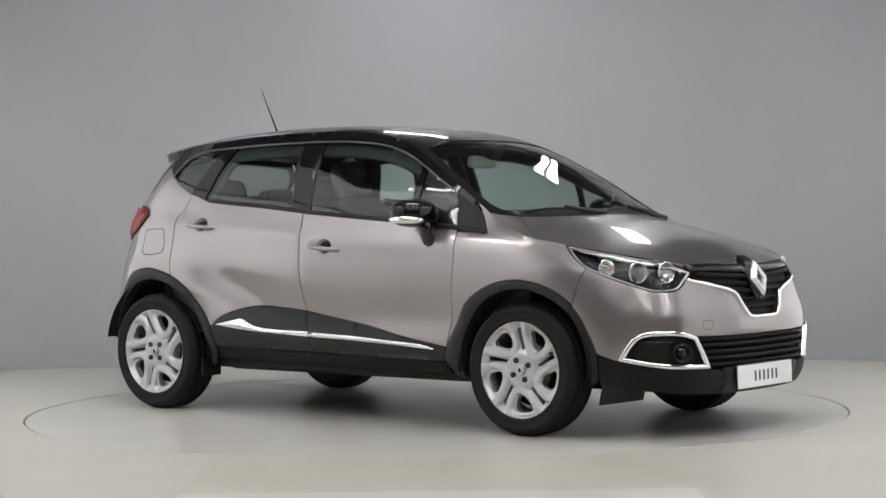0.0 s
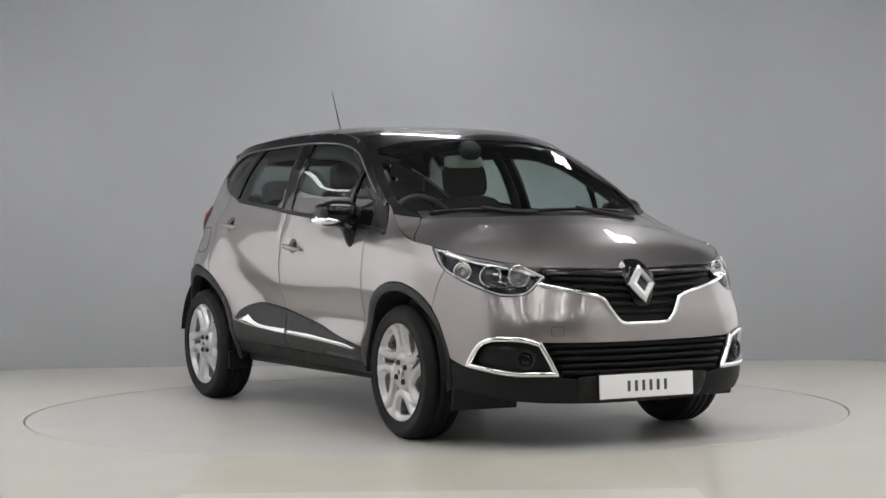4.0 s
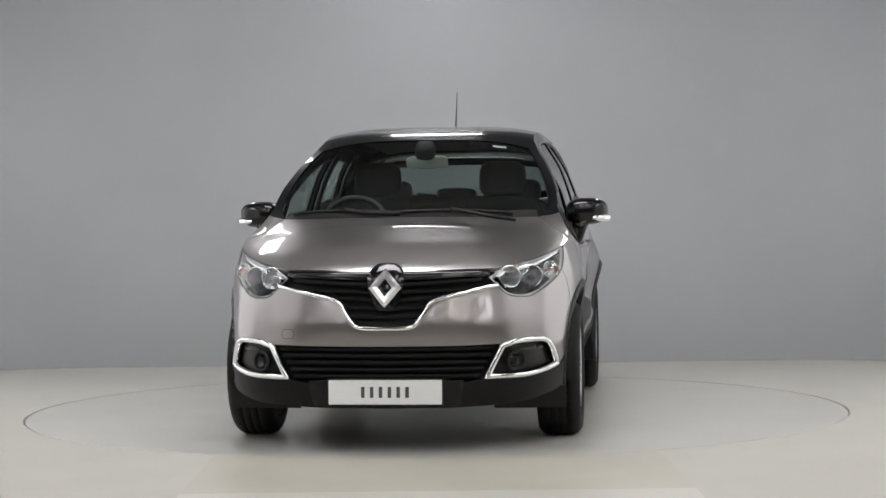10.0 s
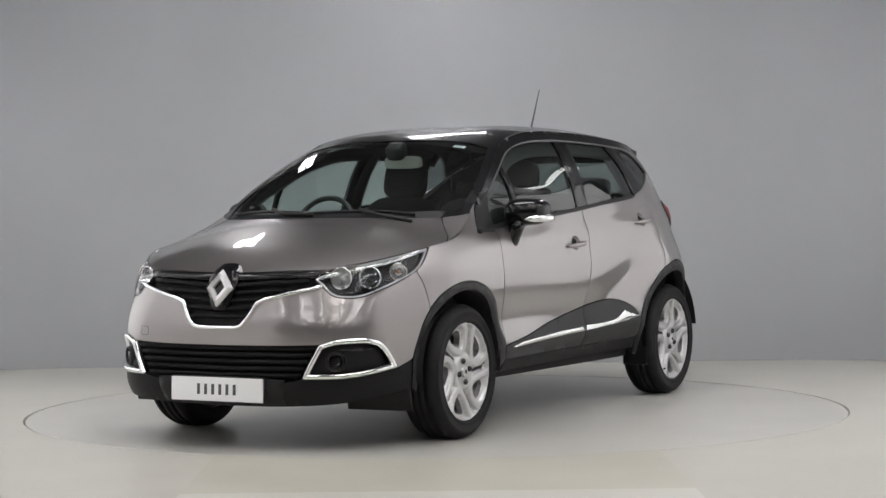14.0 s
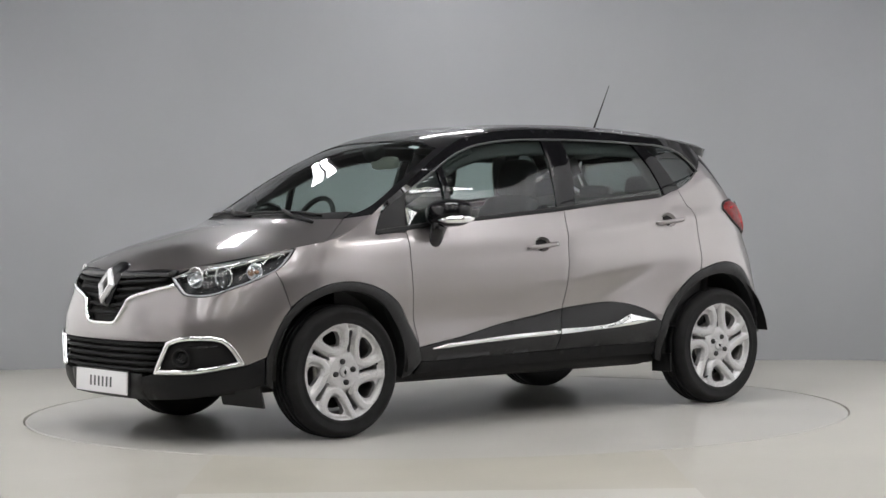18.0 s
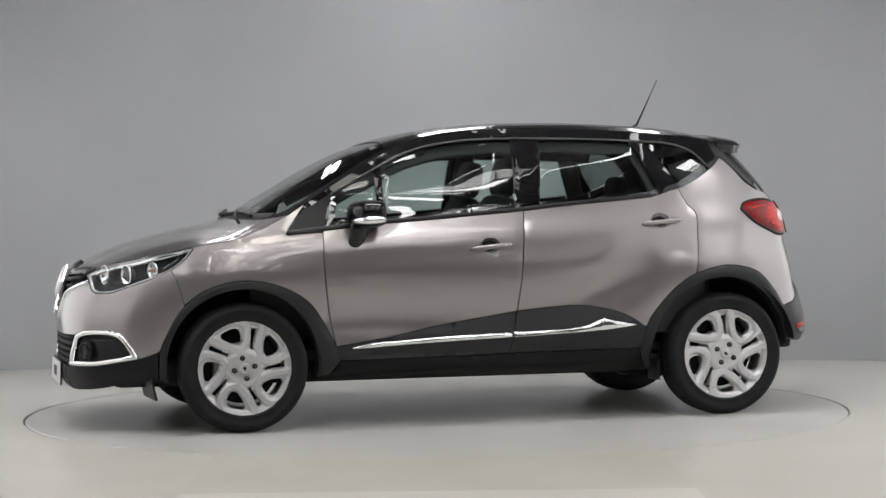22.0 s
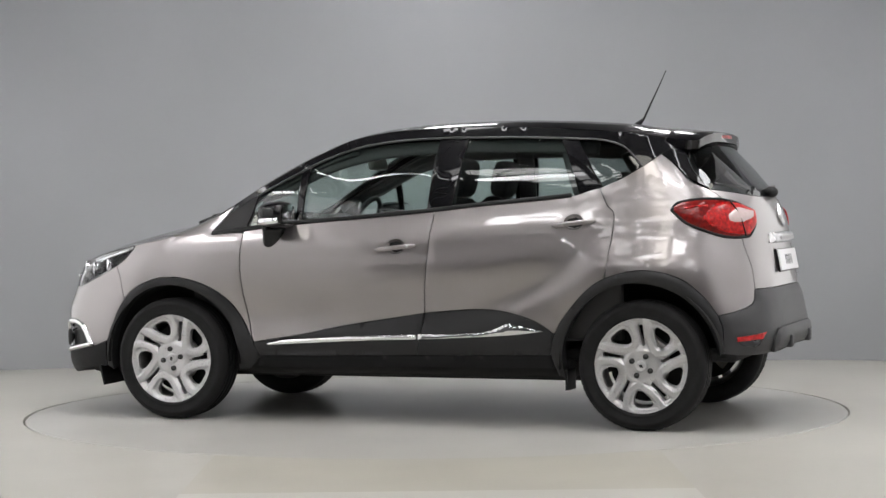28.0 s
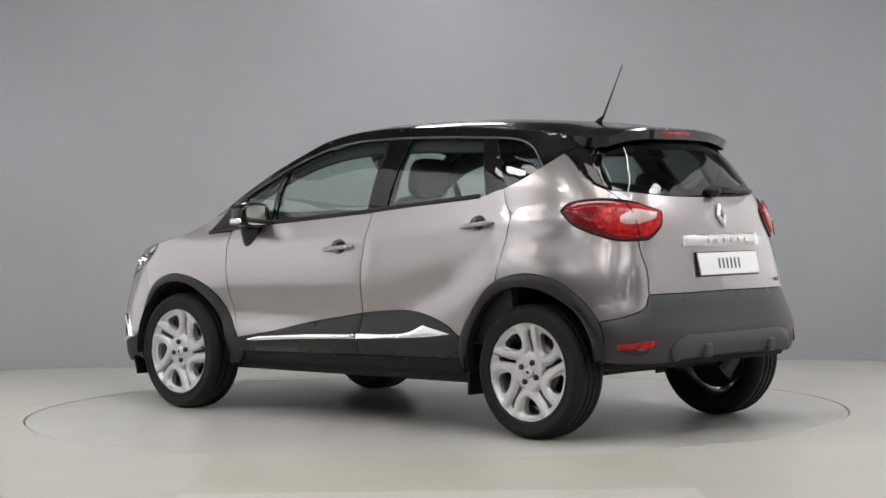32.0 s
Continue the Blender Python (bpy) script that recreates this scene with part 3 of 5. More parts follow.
def arch_part(pts, a, b):
    """Piece of an arch line between two x."""
    full = spline(pts, 8)
    return [q for q in full if min(a, b) - 1e-6 <= q[0] <= max(a, b) + 1e-6]


LAMP_LOW = [F(.507, .765), F(.553, .724), F(.60, .711), F(.66, .714), S(1.86, .745), S(1.75, .786), S(1.66, .828), S(1.60, .872), S(1.548, .930)]
LAMP_TOP = [F(.472, .815), F(.545, .855)] + sp([(1.88, .874), (1.72, .908), (1.548, .941)])
GRILLE_LOW = [F(0, .574), F(.11, .577), F(.150, .598), F(.185, .645), F(.225, .697), F(.385, .737), F(.507, .765)]
FOG_TIP = S(1.822, .383)
FOG_OUT = [FOG_TIP, S(1.868, .462), S(1.908, .507), F(.700, .527)]
FOG_TOP = [F(.700, .527), F(.65, .528), F(.585, .521), F(.525, .500)]
FOG_IN = [F(.525, .500), F(.485, .42), F(.445, .340)]
FOG_LOW = [F(.445, .340), F(.56, .342), F(.66, .348), FOG_TIP]
SEAM = sp([(1.66, .828), (1.635, .77), (1.60, .652)])
WING_TOP = [(1.548, .941), (1.37, .970), (1.23, 1.013), (1.1, 1.073), (1.0, 1.133), (.955, 1.163)]

def cup(x, z):
    return [S(x + .050 * math.cos(a), z + .036 * math.sin(a)) for a in np.linspace(0, 2 * math.pi, 22)]


def door_handle(door, x, z, mir):
    """A pull bar over a scooped bowl."""
    h = part("handle_bowl", panel([cup(x, z)], mirror=mir, bulge=-.030, lip=0, crown=0, step=.012, gap=0), PAINT, door, at=pose(0, 0, 0))
    slope = .10
    bm = bmesh.new()
    pts = []
    for k in np.linspace(0, 1, 13):
        xx = x + .112 - .226 * k
        p = skin(*S(xx, z - .008 + slope * (x - xx)))
        out = .004 + .030 * math.sin(math.pi * min(max(k * 1.06 - .03, 0), 1)) ** .45
        pts.append((p[0], (-1 if mir else 1) * (p[1] + out), p[2]))
    tube(bm, pts, (.007, .0125), 10, taper=[.35, .8, 1, 1, 1, 1, 1, 1, 1, 1, 1, .85, .4])
    bar = part("door_handle", bm, PAINT, door, "grey painted pull handle", at=pose(0, 0, 0))
    if x > -.5:
        p = pts[10]
        bm = bmesh.new()
        lathe(bm, [(.001, .003), (.006, .003), (.007, -.006)], 14)
        part("lock", bm, SATIN, bar, at=pose(p[0], p[1] + (-.006 if mir else .006), p[2], 0, 0, 180 if mir else 0))


for mir in (False, True):
    # wing, doors, quarter
    wing = [sp(arch_part(ARCH_F, .82, 1.60)), SEAM[::-1],
            sp([(1.66, .828), (1.60, .872), (1.548, .930), (1.548, .941)]), sp(WING_TOP), sp([(.955, 1.163), (1.078, 1.000)]), sp([(1.078, 1.0), (.885, 1.006)]), sp(GAP_A)]
    part("front_wing", panel(wing, mirror=mir), PAINT, car)
    corner = [(a, (-b if mir else b)) for a, b in ((1.40, float(edge_width(1.40))), (1.33, .775), (1.255, .715), (1.165, .65))]
    inner_edge = [(x, (-1 if mir else 1) * float(edge_width(x))) for x in (1.06, 1.15, 1.25, 1.40)]
    part("wing_top", panel([corner, [corner[-1], inner_edge[0]], inner_edge], "top", gap=.001, lip=.01), PAINT, car)
    door = [sp(BELT), sp(GAP_B), sp(CLAD_F[::-1]), sp(GAP_A[::-1]), sp([(.885, 1.004), (.875, 1.028)])]
    front_door = part("front_door", panel(door, mirror=mir, holes=[[cup(.004, .928)]]), PAINT, car)
    rear = [sp(BELT_R), sp(GAP_C), sp([q for q in arch_part(ARCH_R, -1.128, -.85)][::-1]), sp(CLAD_R[::-1]), sp(GAP_B[::-1])]
    rear_door = part("rear_door", panel(rear, mirror=mir, holes=[[cup(-.952, 1.047)]]), PAINT, car)
    door_handle(front_door, .004, .928, mir)
    door_handle(rear_door, -.952, 1.047, mir)
    quarter = [sp([(-1.075, 1.217), (-1.18, 1.262), (-1.279, 1.322), (-1.363, 1.386)]), sp([(-1.363, 1.386), (-1.40, 1.36), (-1.448, 1.315), (-1.51, 1.25), (-1.60, 1.205)]),
               GATE_SIDE, BUMPER_SIDE,
               sp(arch_part(ARCH_R, -1.679, -1.128)[::-1]), sp(GAP_C[::-1])]
    part("rear_quarter", panel(quarter, mirror=mir), PAINT, car)
    # cladding
    fc = [sp(CLAD_F), sp([(-.146, .580), (-.121, .444), (-.10, .36)]), sp([(-.10, .36), (.80, .345)]), sp([(.80, .345), (.826, .420)])]
    part("door_cladding", panel(fc, mirror=mir, raise_=.004, bulge=.004), CLADDING, front_door, "dark grey grained plastic lower door cladding", at=pose(0, 0, 0))
    rc = [sp(CLAD_R), sp([(-.852, .480), (-.83, .37)]), sp([(-.83, .37), (-.10, .36)]), sp([(-.10, .36), (-.121, .444), (-.146, .580)])]
    part("door_cladding", panel(rc, mirror=mir, raise_=.004, bulge=.004), CLADDING, rear_door, "dark grey grained plastic lower door cladding", at=pose(0, 0, 0))
    sl = [sp([(.80, .345), (-.10, .36), (-.83, .37)]), sp([(-.83, .37), (-.84, .30)]), sp([(-.84, .30), (0, .292), (.83, .28)]), sp([(.83, .28), (.80, .345)])]
    part("sill", panel(sl, mirror=mir, raise_=.002, lip=.05), LOW_PLASTIC, car)
    inner_f = [(1.303 + .385 * math.cos(a), .335 + .388 * math.sin(a)) for a in np.linspace(math.radians(-12), math.radians(190), 22)]
    af = [sp(ARCH_F), sp([(1.724, .418), (1.726, .35), (1.724, .28)]), sp([(1.724, .28), inner_f[0]]), sp(inner_f), sp([inner_f[-1], (.86, .275)]), sp([(.86, .275), (.80, .345), (.824, .420)])]
    part("wheel_arch", panel(af, mirror=mir, raise_=.003, bulge=.008, lip=.05, step=.022), CLADDING, car)
    inner_r = [(-1.288 + .398 * math.cos(a), .325 + .412 * math.sin(a)) for a in np.linspace(math.radians(-10), math.radians(174), 22)]
    ar = [sp(ARCH_R), sp([(-1.679, .574), (-1.70, .50), (-1.695, .385)]), sp([(-1.695, .385), inner_r[-1]]), sp(inner_r[::-1]), sp([inner_r[0], (-.86, .265)]), sp([(-.86, .265), (-.83, .37), (-.852, .478)])]
    part("wheel_arch", panel(ar, mirror=mir, raise_=.004, bulge=.009, lip=.05, step=.022), CLADDING, car)
    # window frames, pillars and glass
    rail_low = [(.945, 1.135), (.829, 1.205), (.709, 1.270), (.589, 1.334), (.469, 1.393), (.350, 1.437), (.230, 1.466), (.051, 1.487), (-.157, 1.494), (-.306, 1.495), (-.604, 1.490),
                (-.843, 1.480), (-1.078, 1.462), (-1.19, 1.420), (-1.285, 1.325)]
    rail = [sp(rail_low), sp([(-1.285, 1.325), (-1.363, 1.388)]), sp([(-1.363, 1.388), (-1.45, 1.447)]), sp([(x, float(edge_height(x))) for x in (-1.45, -1.2, -.9, -.5, 0, .3, .44, .59, .8, .955)]), sp([(.955, 1.163), (.945, 1.135)])]
    part("roof_rail", panel(rail, mirror=mir, gap=0, lip=.01, crown=0, step=.022), GLOSS_BLACK, car, "gloss black roof side and pillar")
    tri = [sp([(1.078, 1.0), (.955, 1.14), (.829, 1.205)]), sp([(.829, 1.205), (.875, 1.028)]), sp([(.875, 1.028), (.885, 1.004), (1.078, 1.0)])]
    part("mirror_corner", panel(tri, mirror=mir, gap=.001), DARK_PLASTIC, car)
    quarter_light = [sp([(.822, 1.205), (.70, 1.272), (.572, 1.339)]), sp([(.572, 1.339), (.584, 1.052)]), sp([(.584, 1.052), (.868, 1.032)]), sp([(.868, 1.032), (.822, 1.205)])]
    part("quarter_light", panel(quarter_light, mirror=mir, raise_=-.010, lip=0, gap=.004), WINDOW, front_door, at=pose(0, 0, 0))
    post = [sp([(.590, 1.334), (.548, 1.356)]), sp([(.548, 1.356), (.557, 1.053)]), sp([(.557, 1.053), (.590, 1.051)]), sp([(.590, 1.051), (.590, 1.334)])]
    part("window_post", panel(post, mirror=mir, gap=0), GLOSS_BLACK, front_door, at=pose(0, 0, 0))
    gf = [sp([(.550, 1.356), (.469, 1.393), (.350, 1.437), (.230, 1.466), (.051, 1.487), (-.205, 1.494)]), sp([(-.205, 1.494), (-.19, 1.111)]), sp([(-.19, 1.111), (-.002, 1.095), (.291, 1.072), (.555, 1.053)]), sp([(.555, 1.053), (.550, 1.356)])]
    part("front_window", panel(gf, mirror=mir, raise_=-.010, lip=0), WINDOW, front_door, at=pose(0, 0, 0))
    bp = [sp([(-.175, 1.494), (-.335, 1.494)]), sp([(-.335, 1.494), (-.285, 1.118)]), sp([(-.285, 1.118), (-.15, 1.107)]), sp([(-.15, 1.107), (-.175, 1.494)])]
    part("centre_pillar", panel(bp, mirror=mir, gap=0, raise_=-.003), GLOSS_BLACK, car)
    gr = [sp([(-.30, 1.494), (-.604, 1.490), (-.86, 1.480)]), sp([(-.86, 1.480), (-.93, 1.36), (-1.02, 1.205)]), sp([(-1.02, 1.205), (-.930, 1.178), (-.736, 1.160), (-.443, 1.136), (-.28, 1.12)]), sp([(-.28, 1.12), (-.30, 1.494)])]
    part("rear_window_side", panel(gr, mirror=mir, raise_=-.010, lip=0), WINDOW, rear_door, at=pose(0, 0, 0))
    cp = [sp([(-.835, 1.482), (-.925, 1.478)]), sp([(-.925, 1.478), (-1.02, 1.33), (-1.095, 1.22)]), sp([(-1.095, 1.22), (-1.06, 1.213), (-.97, 1.187)]), sp([(-.97, 1.187), (-.90, 1.36), (-.835, 1.482)])]
    part("rear_pillar", panel(cp, mirror=mir, gap=0, raise_=-.003), GLOSS_BLACK, car)
    qg = [sp([(-.91, 1.477), (-1.078, 1.462), (-1.19, 1.420), (-1.285, 1.325)]), sp([(-1.285, 1.325), (-1.18, 1.262), (-1.08, 1.217)]), sp([(-1.08, 1.217), (-1.01, 1.33), (-.91, 1.477)])]
    part("quarter_window", panel(qg, mirror=mir, raise_=-.006, lip=0), DARK_GLASS, car, "dark tinted rear quarter glass")
    part("window_trim", strip_on_skin(sp([(q[0], q[1] - .004) for q in rail_low[1:]]), .007, .002, .005, mir), TRIM_SHEEN, car, "slim dark trim over the side windows, coloured grey for its sheen")
    belt_line = [(1.07, 1.0), (.88, 1.02)] + BELT[1:] + BELT_R[1:4]
    part("belt_trim", strip_on_skin(sp([(q[0], q[1] + .004) for q in belt_line]), .022, .001, .006, mir), DARK_PLASTIC, car, "black rubber and chrome waist strip")
    part("chrome_strip", strip_on_skin(sp([(.745, .414), (.59, .428), (.2, .447), (-.108, .457)]), .022, .012, .006, mir, taper=lambda k: .35 + .65 * min(k * 4, 1)), CHROME, front_door, "chrome side moulding", at=pose(0, 0, 0))
    cs = [sp([(-.118, .470), (-.346, .474), (-.50, .490), (-.605, .528), (-.64, .524), (-.80, .494)]), sp([(-.80, .494), (-.625, .473), (-.346, .455), (-.118, .447)]), sp([(-.118, .445), (-.118, .470)])]
    part("chrome_strip", panel(cs, mirror=mir, raise_=.014, bulge=.0025, gap=0, step=.012), CHROME, rear_door, "chrome side moulding with a raised wedge", at=pose(0, 0, 0))
    # tail lamp
    tl = [sp([(-1.437, 1.099), (-1.477, 1.138), (-1.597, 1.154), (-1.70, 1.14)]) + [R(.48, 1.117), R(.415, 1.092)], [R(.415, 1.092), R(.44, 1.03), R(.515, .964)], [R(.515, .964)] + sp([(-1.72, .962), (-1.657, .976), (-1.527, 1.031), (-1.437, 1.099)])]
    part("tail_lamp", panel(tl, mirror=mir, raise_=.004, bulge=.020, gap=0, step=.02), DARK_RED, car, "red and clear wrap-round tail lamp with a darker red tip")
    # head lamp lens
    hl = [LAMP_LOW, [S(1.548, .930), S(1.548, .941)], LAMP_TOP[::-1], [F(.472, .815), F(.468, .80), F(.507, .765)]]
    part("head_lamp", panel(hl, mirror=mir, raise_=.002, bulge=.004, gap=.001, step=.02), LENS, car, "clear head lamp with chrome reflectors")

# bonnet, windscreen, roof
def edge(x, k=1.0):
    return (x, float(edge_width(x)) * k)


bonnet_half = [(2.088, 0.0), (2.075, .17), (2.045, .33), (2.02, .44), (1.965, .56)]
hood_side = [edge(x) for x in (1.88, 1.72, 1.548, 1.40)]
hood_rear = [edge(1.40), (1.33, .775), (1.255, .715), (1.165, .65)]
cowl = [(1.165, .65), (1.235, .477), (1.285, .22), (1.297, 0)]


def both(*half):
    """Closed outline from half-outlines that run from the middle front round the left to the middle rear."""
    return list(half) + [[(a, -b) for a, b in reversed(c)] for c in reversed(half)]


part("bonnet", panel(both(bonnet_half + [edge(1.88)], hood_side, hood_rear, cowl), "top", step=.03, lip=.02, gap=.004), PAINT, car)
screen_side = [(1.165, .66)] + [(x, float(edge_width(x)) - .042) for x in (1.024, .88, .736, .60)] + [(.50, float(edge_width(.50)) - .042)]
part("windscreen", panel(both([(1.294, 0), (1.282, .22), (1.232, .477), (1.165, .66)], screen_side, [(.50, float(edge_width(.50)) - .042), (.485, .40), (.48, .2), (.478, 0)]), "top", step=.04, lip=0, raise_=-.004), SCREEN, car, "laminated windscreen with a slight green tint")
for mir in (False, True):
    s = -1 if mir else 1
    pl = [[(1.165, .648)] + [(x, float(edge_width(x)) - .050) for x in (1.024, .88, .736, .60, .50)], [(.50, float(edge_width(.50)) - .050), edge(.50)], [edge(x) for x in (.5, .7, .9, 1.0, 1.06)], [edge(1.06), (1.11, .71), (1.165, .648)]]
    part("front_pillar", panel([[(a, s * b) for a, b in c] for c in pl], "top", step=.03, gap=0, lip=.01, crown=0), GLOSS_BLACK, car, "gloss black windscreen pillar")
roof_side = [edge(x) for x in (.50, .36, .1, -.3, -.7, -1.1, -1.40)]
part("roof", panel(both([(.478, 0), (.48, .2), (.485, .40), (.50, .53)], [(.50, .53), edge(.50)], roof_side, [edge(-1.40), (-1.42, .3), (-1.42, 0)]), "top", step=.022, gap=0, lip=.01, crown=0), GLOSS_BLACK, car, "gloss black painted roof")

# nose
bumper = [GRILLE_LOW, LAMP_LOW[:7], SEAM, sp(arch_part(ARCH_F, 1.60, 1.724)), [S(1.724, .418), S(1.77, .400), FOG_TIP], FOG_OUT, FOG_TOP, [F(.525, .500), F(.3, .494), F(0, .492)]]
bumper = bumper + [m2(c) for c in reversed(bumper)]
part("front_bumper", panel(bumper, step=.03, lip=.02, gap=.0008), PAINT, car)
low_bumper = [[F(0, .322), F(.3, .322), F(.445, .340)], FOG_LOW, [FOG_TIP, S(1.77, .398), S(1.728, .414)], sp([(1.728, .414), (1.728, .275)]), [S(1.728, .275), S(1.9, .252), F(.6, .224), F(.3, .206), F(0, .202)]]
low_bumper = low_bumper + [m2(c) for c in reversed(low_bumper)]
part("lower_bumper", panel(low_bumper, step=.03, lip=.04, raise_=.002), LOW_PLASTIC, car, "dark grey plastic lower front bumper")
grille = [GRILLE_LOW + [F(.472, .815)], [F(.472, .815), F(.4, .835), F(.25, .83), F(0, .825)]]
grille = grille + [m2(c) for c in reversed(grille)]
part("grille_back", panel(grille, step=.03, lip=0, raise_=-.03, gap=-.01), SHADOW_BLACK, car)
low_grille = [[F(0, .497), F(.3, .497), F(.545, .50)], [F(.545, .50), F(.49, .42), F(.455, .335)], [F(.455, .335), F(.3, .318), F(0, .316)]]
low_grille = low_grille + [m2(c) for c in reversed(low_grille)]
part("lower_grille_back", panel(low_grille, step=.03, lip=0, raise_=-.05, gap=-.01), SHADOW_BLACK, car)

# tail
gate = [[R(0, 1.165), R(.3, 1.17), R(.50, 1.19), S(-1.60, 1.205)], GATE_SIDE, [R(.562, .70), R(.3, .703), R(0, .705)]]
gate = gate + [m3(c) for c in reversed(gate)]
tailgate = part("tailgate", panel(gate, step=.03, lip=.02), PAINT, car)
rg = [[R(0, 1.455), R(.3, 1.45), R(.5, 1.425)], [R(.5, 1.425), R(.57, 1.34), R(.59, 1.27), S(-1.60, 1.207)], [S(-1.60, 1.207), R(.50, 1.192), R(.3, 1.172), R(0, 1.167)]]
rg = rg + [m3(c) for c in reversed(rg)]
part("rear_window", panel(rg, step=.035, lip=0, raise_=-.004), REAR_GLASS, tailgate, "tinted rear window", at=pose(0, 0, 0))
rb = [[R(0, .705), R(.3, .703), R(.562, .70)], BUMPER_SIDE, sp([(-1.679, .576), (-1.70, .50), (-1.69, .385)]), [S(-1.69, .385), R(.66, .372), R(.5, .375), R(.3, .384), R(0, .390)]]
rb = rb + [m3(c) for c in reversed(rb)]
part("rear_bumper", panel(rb, step=.03, lip=.06, raise_=.002, bulge=.018), BUMPER_GREY, car, "grey grained plastic rear bumper")

# underbody
bm = bmesh.new()
box(bm, -.95, 1.93, -.60, .60, .225, .36, .03)
box(bm, -1.62, -.90, -.46, .46, .315, .42, .045)
tube(bm, [(-1.303, -.70, .30), (-1.25, 0, .30), (-1.303, .70, .30)], .035, 10)
box(bm, -.92, .92, -.72, .72, .245, .36, .03)
part("underbody", bm, SHADOW_BLACK, car, "black underbody")

# wheels
def rounded(pts, r, n=4):
    """A flat outline with its corners rounded."""
    out = []
    k = len(pts)
    for i in range(k):
        p, a, b = (np.array(pts[j % k], float) for j in (i, i - 1, i + 1))
        da, db = (a - p) / np.linalg.norm(a - p), (b - p) / np.linalg.norm(b - p)
        d = min(r, .45 * np.linalg.norm(a - p), .45 * np.linalg.norm(b - p))
        for t in np.linspace(0, 1, n + 1):
            out.append(tuple((1 - t) ** 2 * (p + da * d) + 2 * t * (1 - t) * p + t * t * (p + db * d)))
    return out


def polar(r, deg):
    return (r * math.cos(math.radians(deg)), r * math.sin(math.radians(deg)))


RIM_R = .245


# one raised rib: in from the flange beside the narrow slot, round the inner end of the wide opening, out again to a hook at the flange
RIB = spline([(.385, .935), (.335, .70), (.312, .50), (.316, .33), (.355, .205), (.44, .145), (.587, .128), (.73, .175), (.845, .250), (.885, .40)], 5)


def rim_face():
    """Disc with five wide and five narrow openings; raised straight arms in pairs, five-fold."""
    step = .0065
    circ = [polar(RIM_R, a) for a in np.arange(0, 360, 2.0)]
    holes = []
    wide = ((.80, 55.5), (.865, 51), (.865, 34), (.82, 26), (.68, 22.5), (.52, 25), (.52, 38), (.66, 51))
    slim = ((.39, -.5), (.60, 4.2), (.83, 7.5), (.85, 4), (.845, .5), (.60, -2.2), (.43, -8.2))
    for k in range(5):
        for shape, soft in ((wide, .016), (slim, .006)):
            q = rounded([polar(r * RIM_R, 180 - a - 72 * k) for r, a in shape], soft)
            holes.append(outline([q + [q[0]]], step))
    v, tris = flat_mesh(outline([circ + [circ[0]]], step), step, holes)
    r = np.hypot(v[:, 0], v[:, 1]) / RIM_R
    up = np.clip((.46 - r) / .15, 0, 1)
    for k in range(5):
        c, s = math.cos(math.radians(72 * k)), math.sin(math.radians(72 * k))
        p = np.stack([-v[:, 0] * c + v[:, 1] * s, v[:, 0] * s + v[:, 1] * c], 1) / RIM_R
        for a, b in zip(RIB, RIB[1:]):
            a, b = np.array(a), np.array(b)
            t = np.clip(((p - a) @ (b - a)) / ((b - a) @ (b - a)), 0, 1)
            d = np.linalg.norm(p - a - t[:, None] * (b - a), axis=1)
            up = np.maximum(up, np.clip((.090 - d) / .032, 0, 1))
    up = np.maximum(up, np.clip((r - .89) / .07, 0, 1))
    up = up * up * (3 - 2 * up)
    y = -.016 + .014 * np.clip(r, 0, 1) ** 2 - .020 * (1 - up)
    y = np.where(r > .98, -.008, y)
    bm = bmesh.new()
    bv = [bm.verts.new((a, b, c)) for a, b, c in zip(v[:, 0], y, v[:, 1])]
    for t in tris:
        bm.faces.new([bv[i] for i in t][::-1])
    rim = [e for e in bm.edges if len(e.link_faces) == 1]
    low = {}
    for e in rim:
        for w in e.verts:
            if w not in low:
                low[w] = bm.verts.new((w.co.x * .99, w.co.y - .032, w.co.z * .99))
    for e in rim:
        lp = e.link_loops[0]
        bm.faces.new((lp.link_loop_next.vert, lp.vert, low[lp.vert], low[lp.link_loop_next.vert]))
        e.smooth = False
    return bm


def tyre_mesh():
    bm = bmesh.new()
    full = [(.232, -.012), (.243, .004), (.254, .008), (.259, .005), (.264, .008), (.287, .005), (.291, .008), (.304, 0), (.318, -.014), (.3265, -.034), (.3280, -.056), (.320, -.058), (.320, -.064),
            (.3285, -.066), (.3285, -.094), (.320, -.096), (.320, -.102), (.3285, -.104), (.3285, -.132), (.320, -.134), (.320, -.140), (.3280, -.142), (.3265, -.166), (.318, -.186), (.300, -.202), (.25, -.208), (.225, -.19)]
    lathe(bm, full, 96)
    # shoulder blocks: sipes across the outer tread
    bmesh.ops.recalc_face_normals(bm, faces=bm.faces)
    for i in range(60):
        w = 2 * math.pi * i / 60
        m = Matrix.Rotation(-w, 4, "Y") @ Matrix.Translation((.3185, -.026, 0)) @ Matrix.Rotation(.62, 4, "Z")
        box(bm, -.0035, .0012, -.017, .017, -.0105, .0105, 0, m)
    return bm


wheel_parts = {}


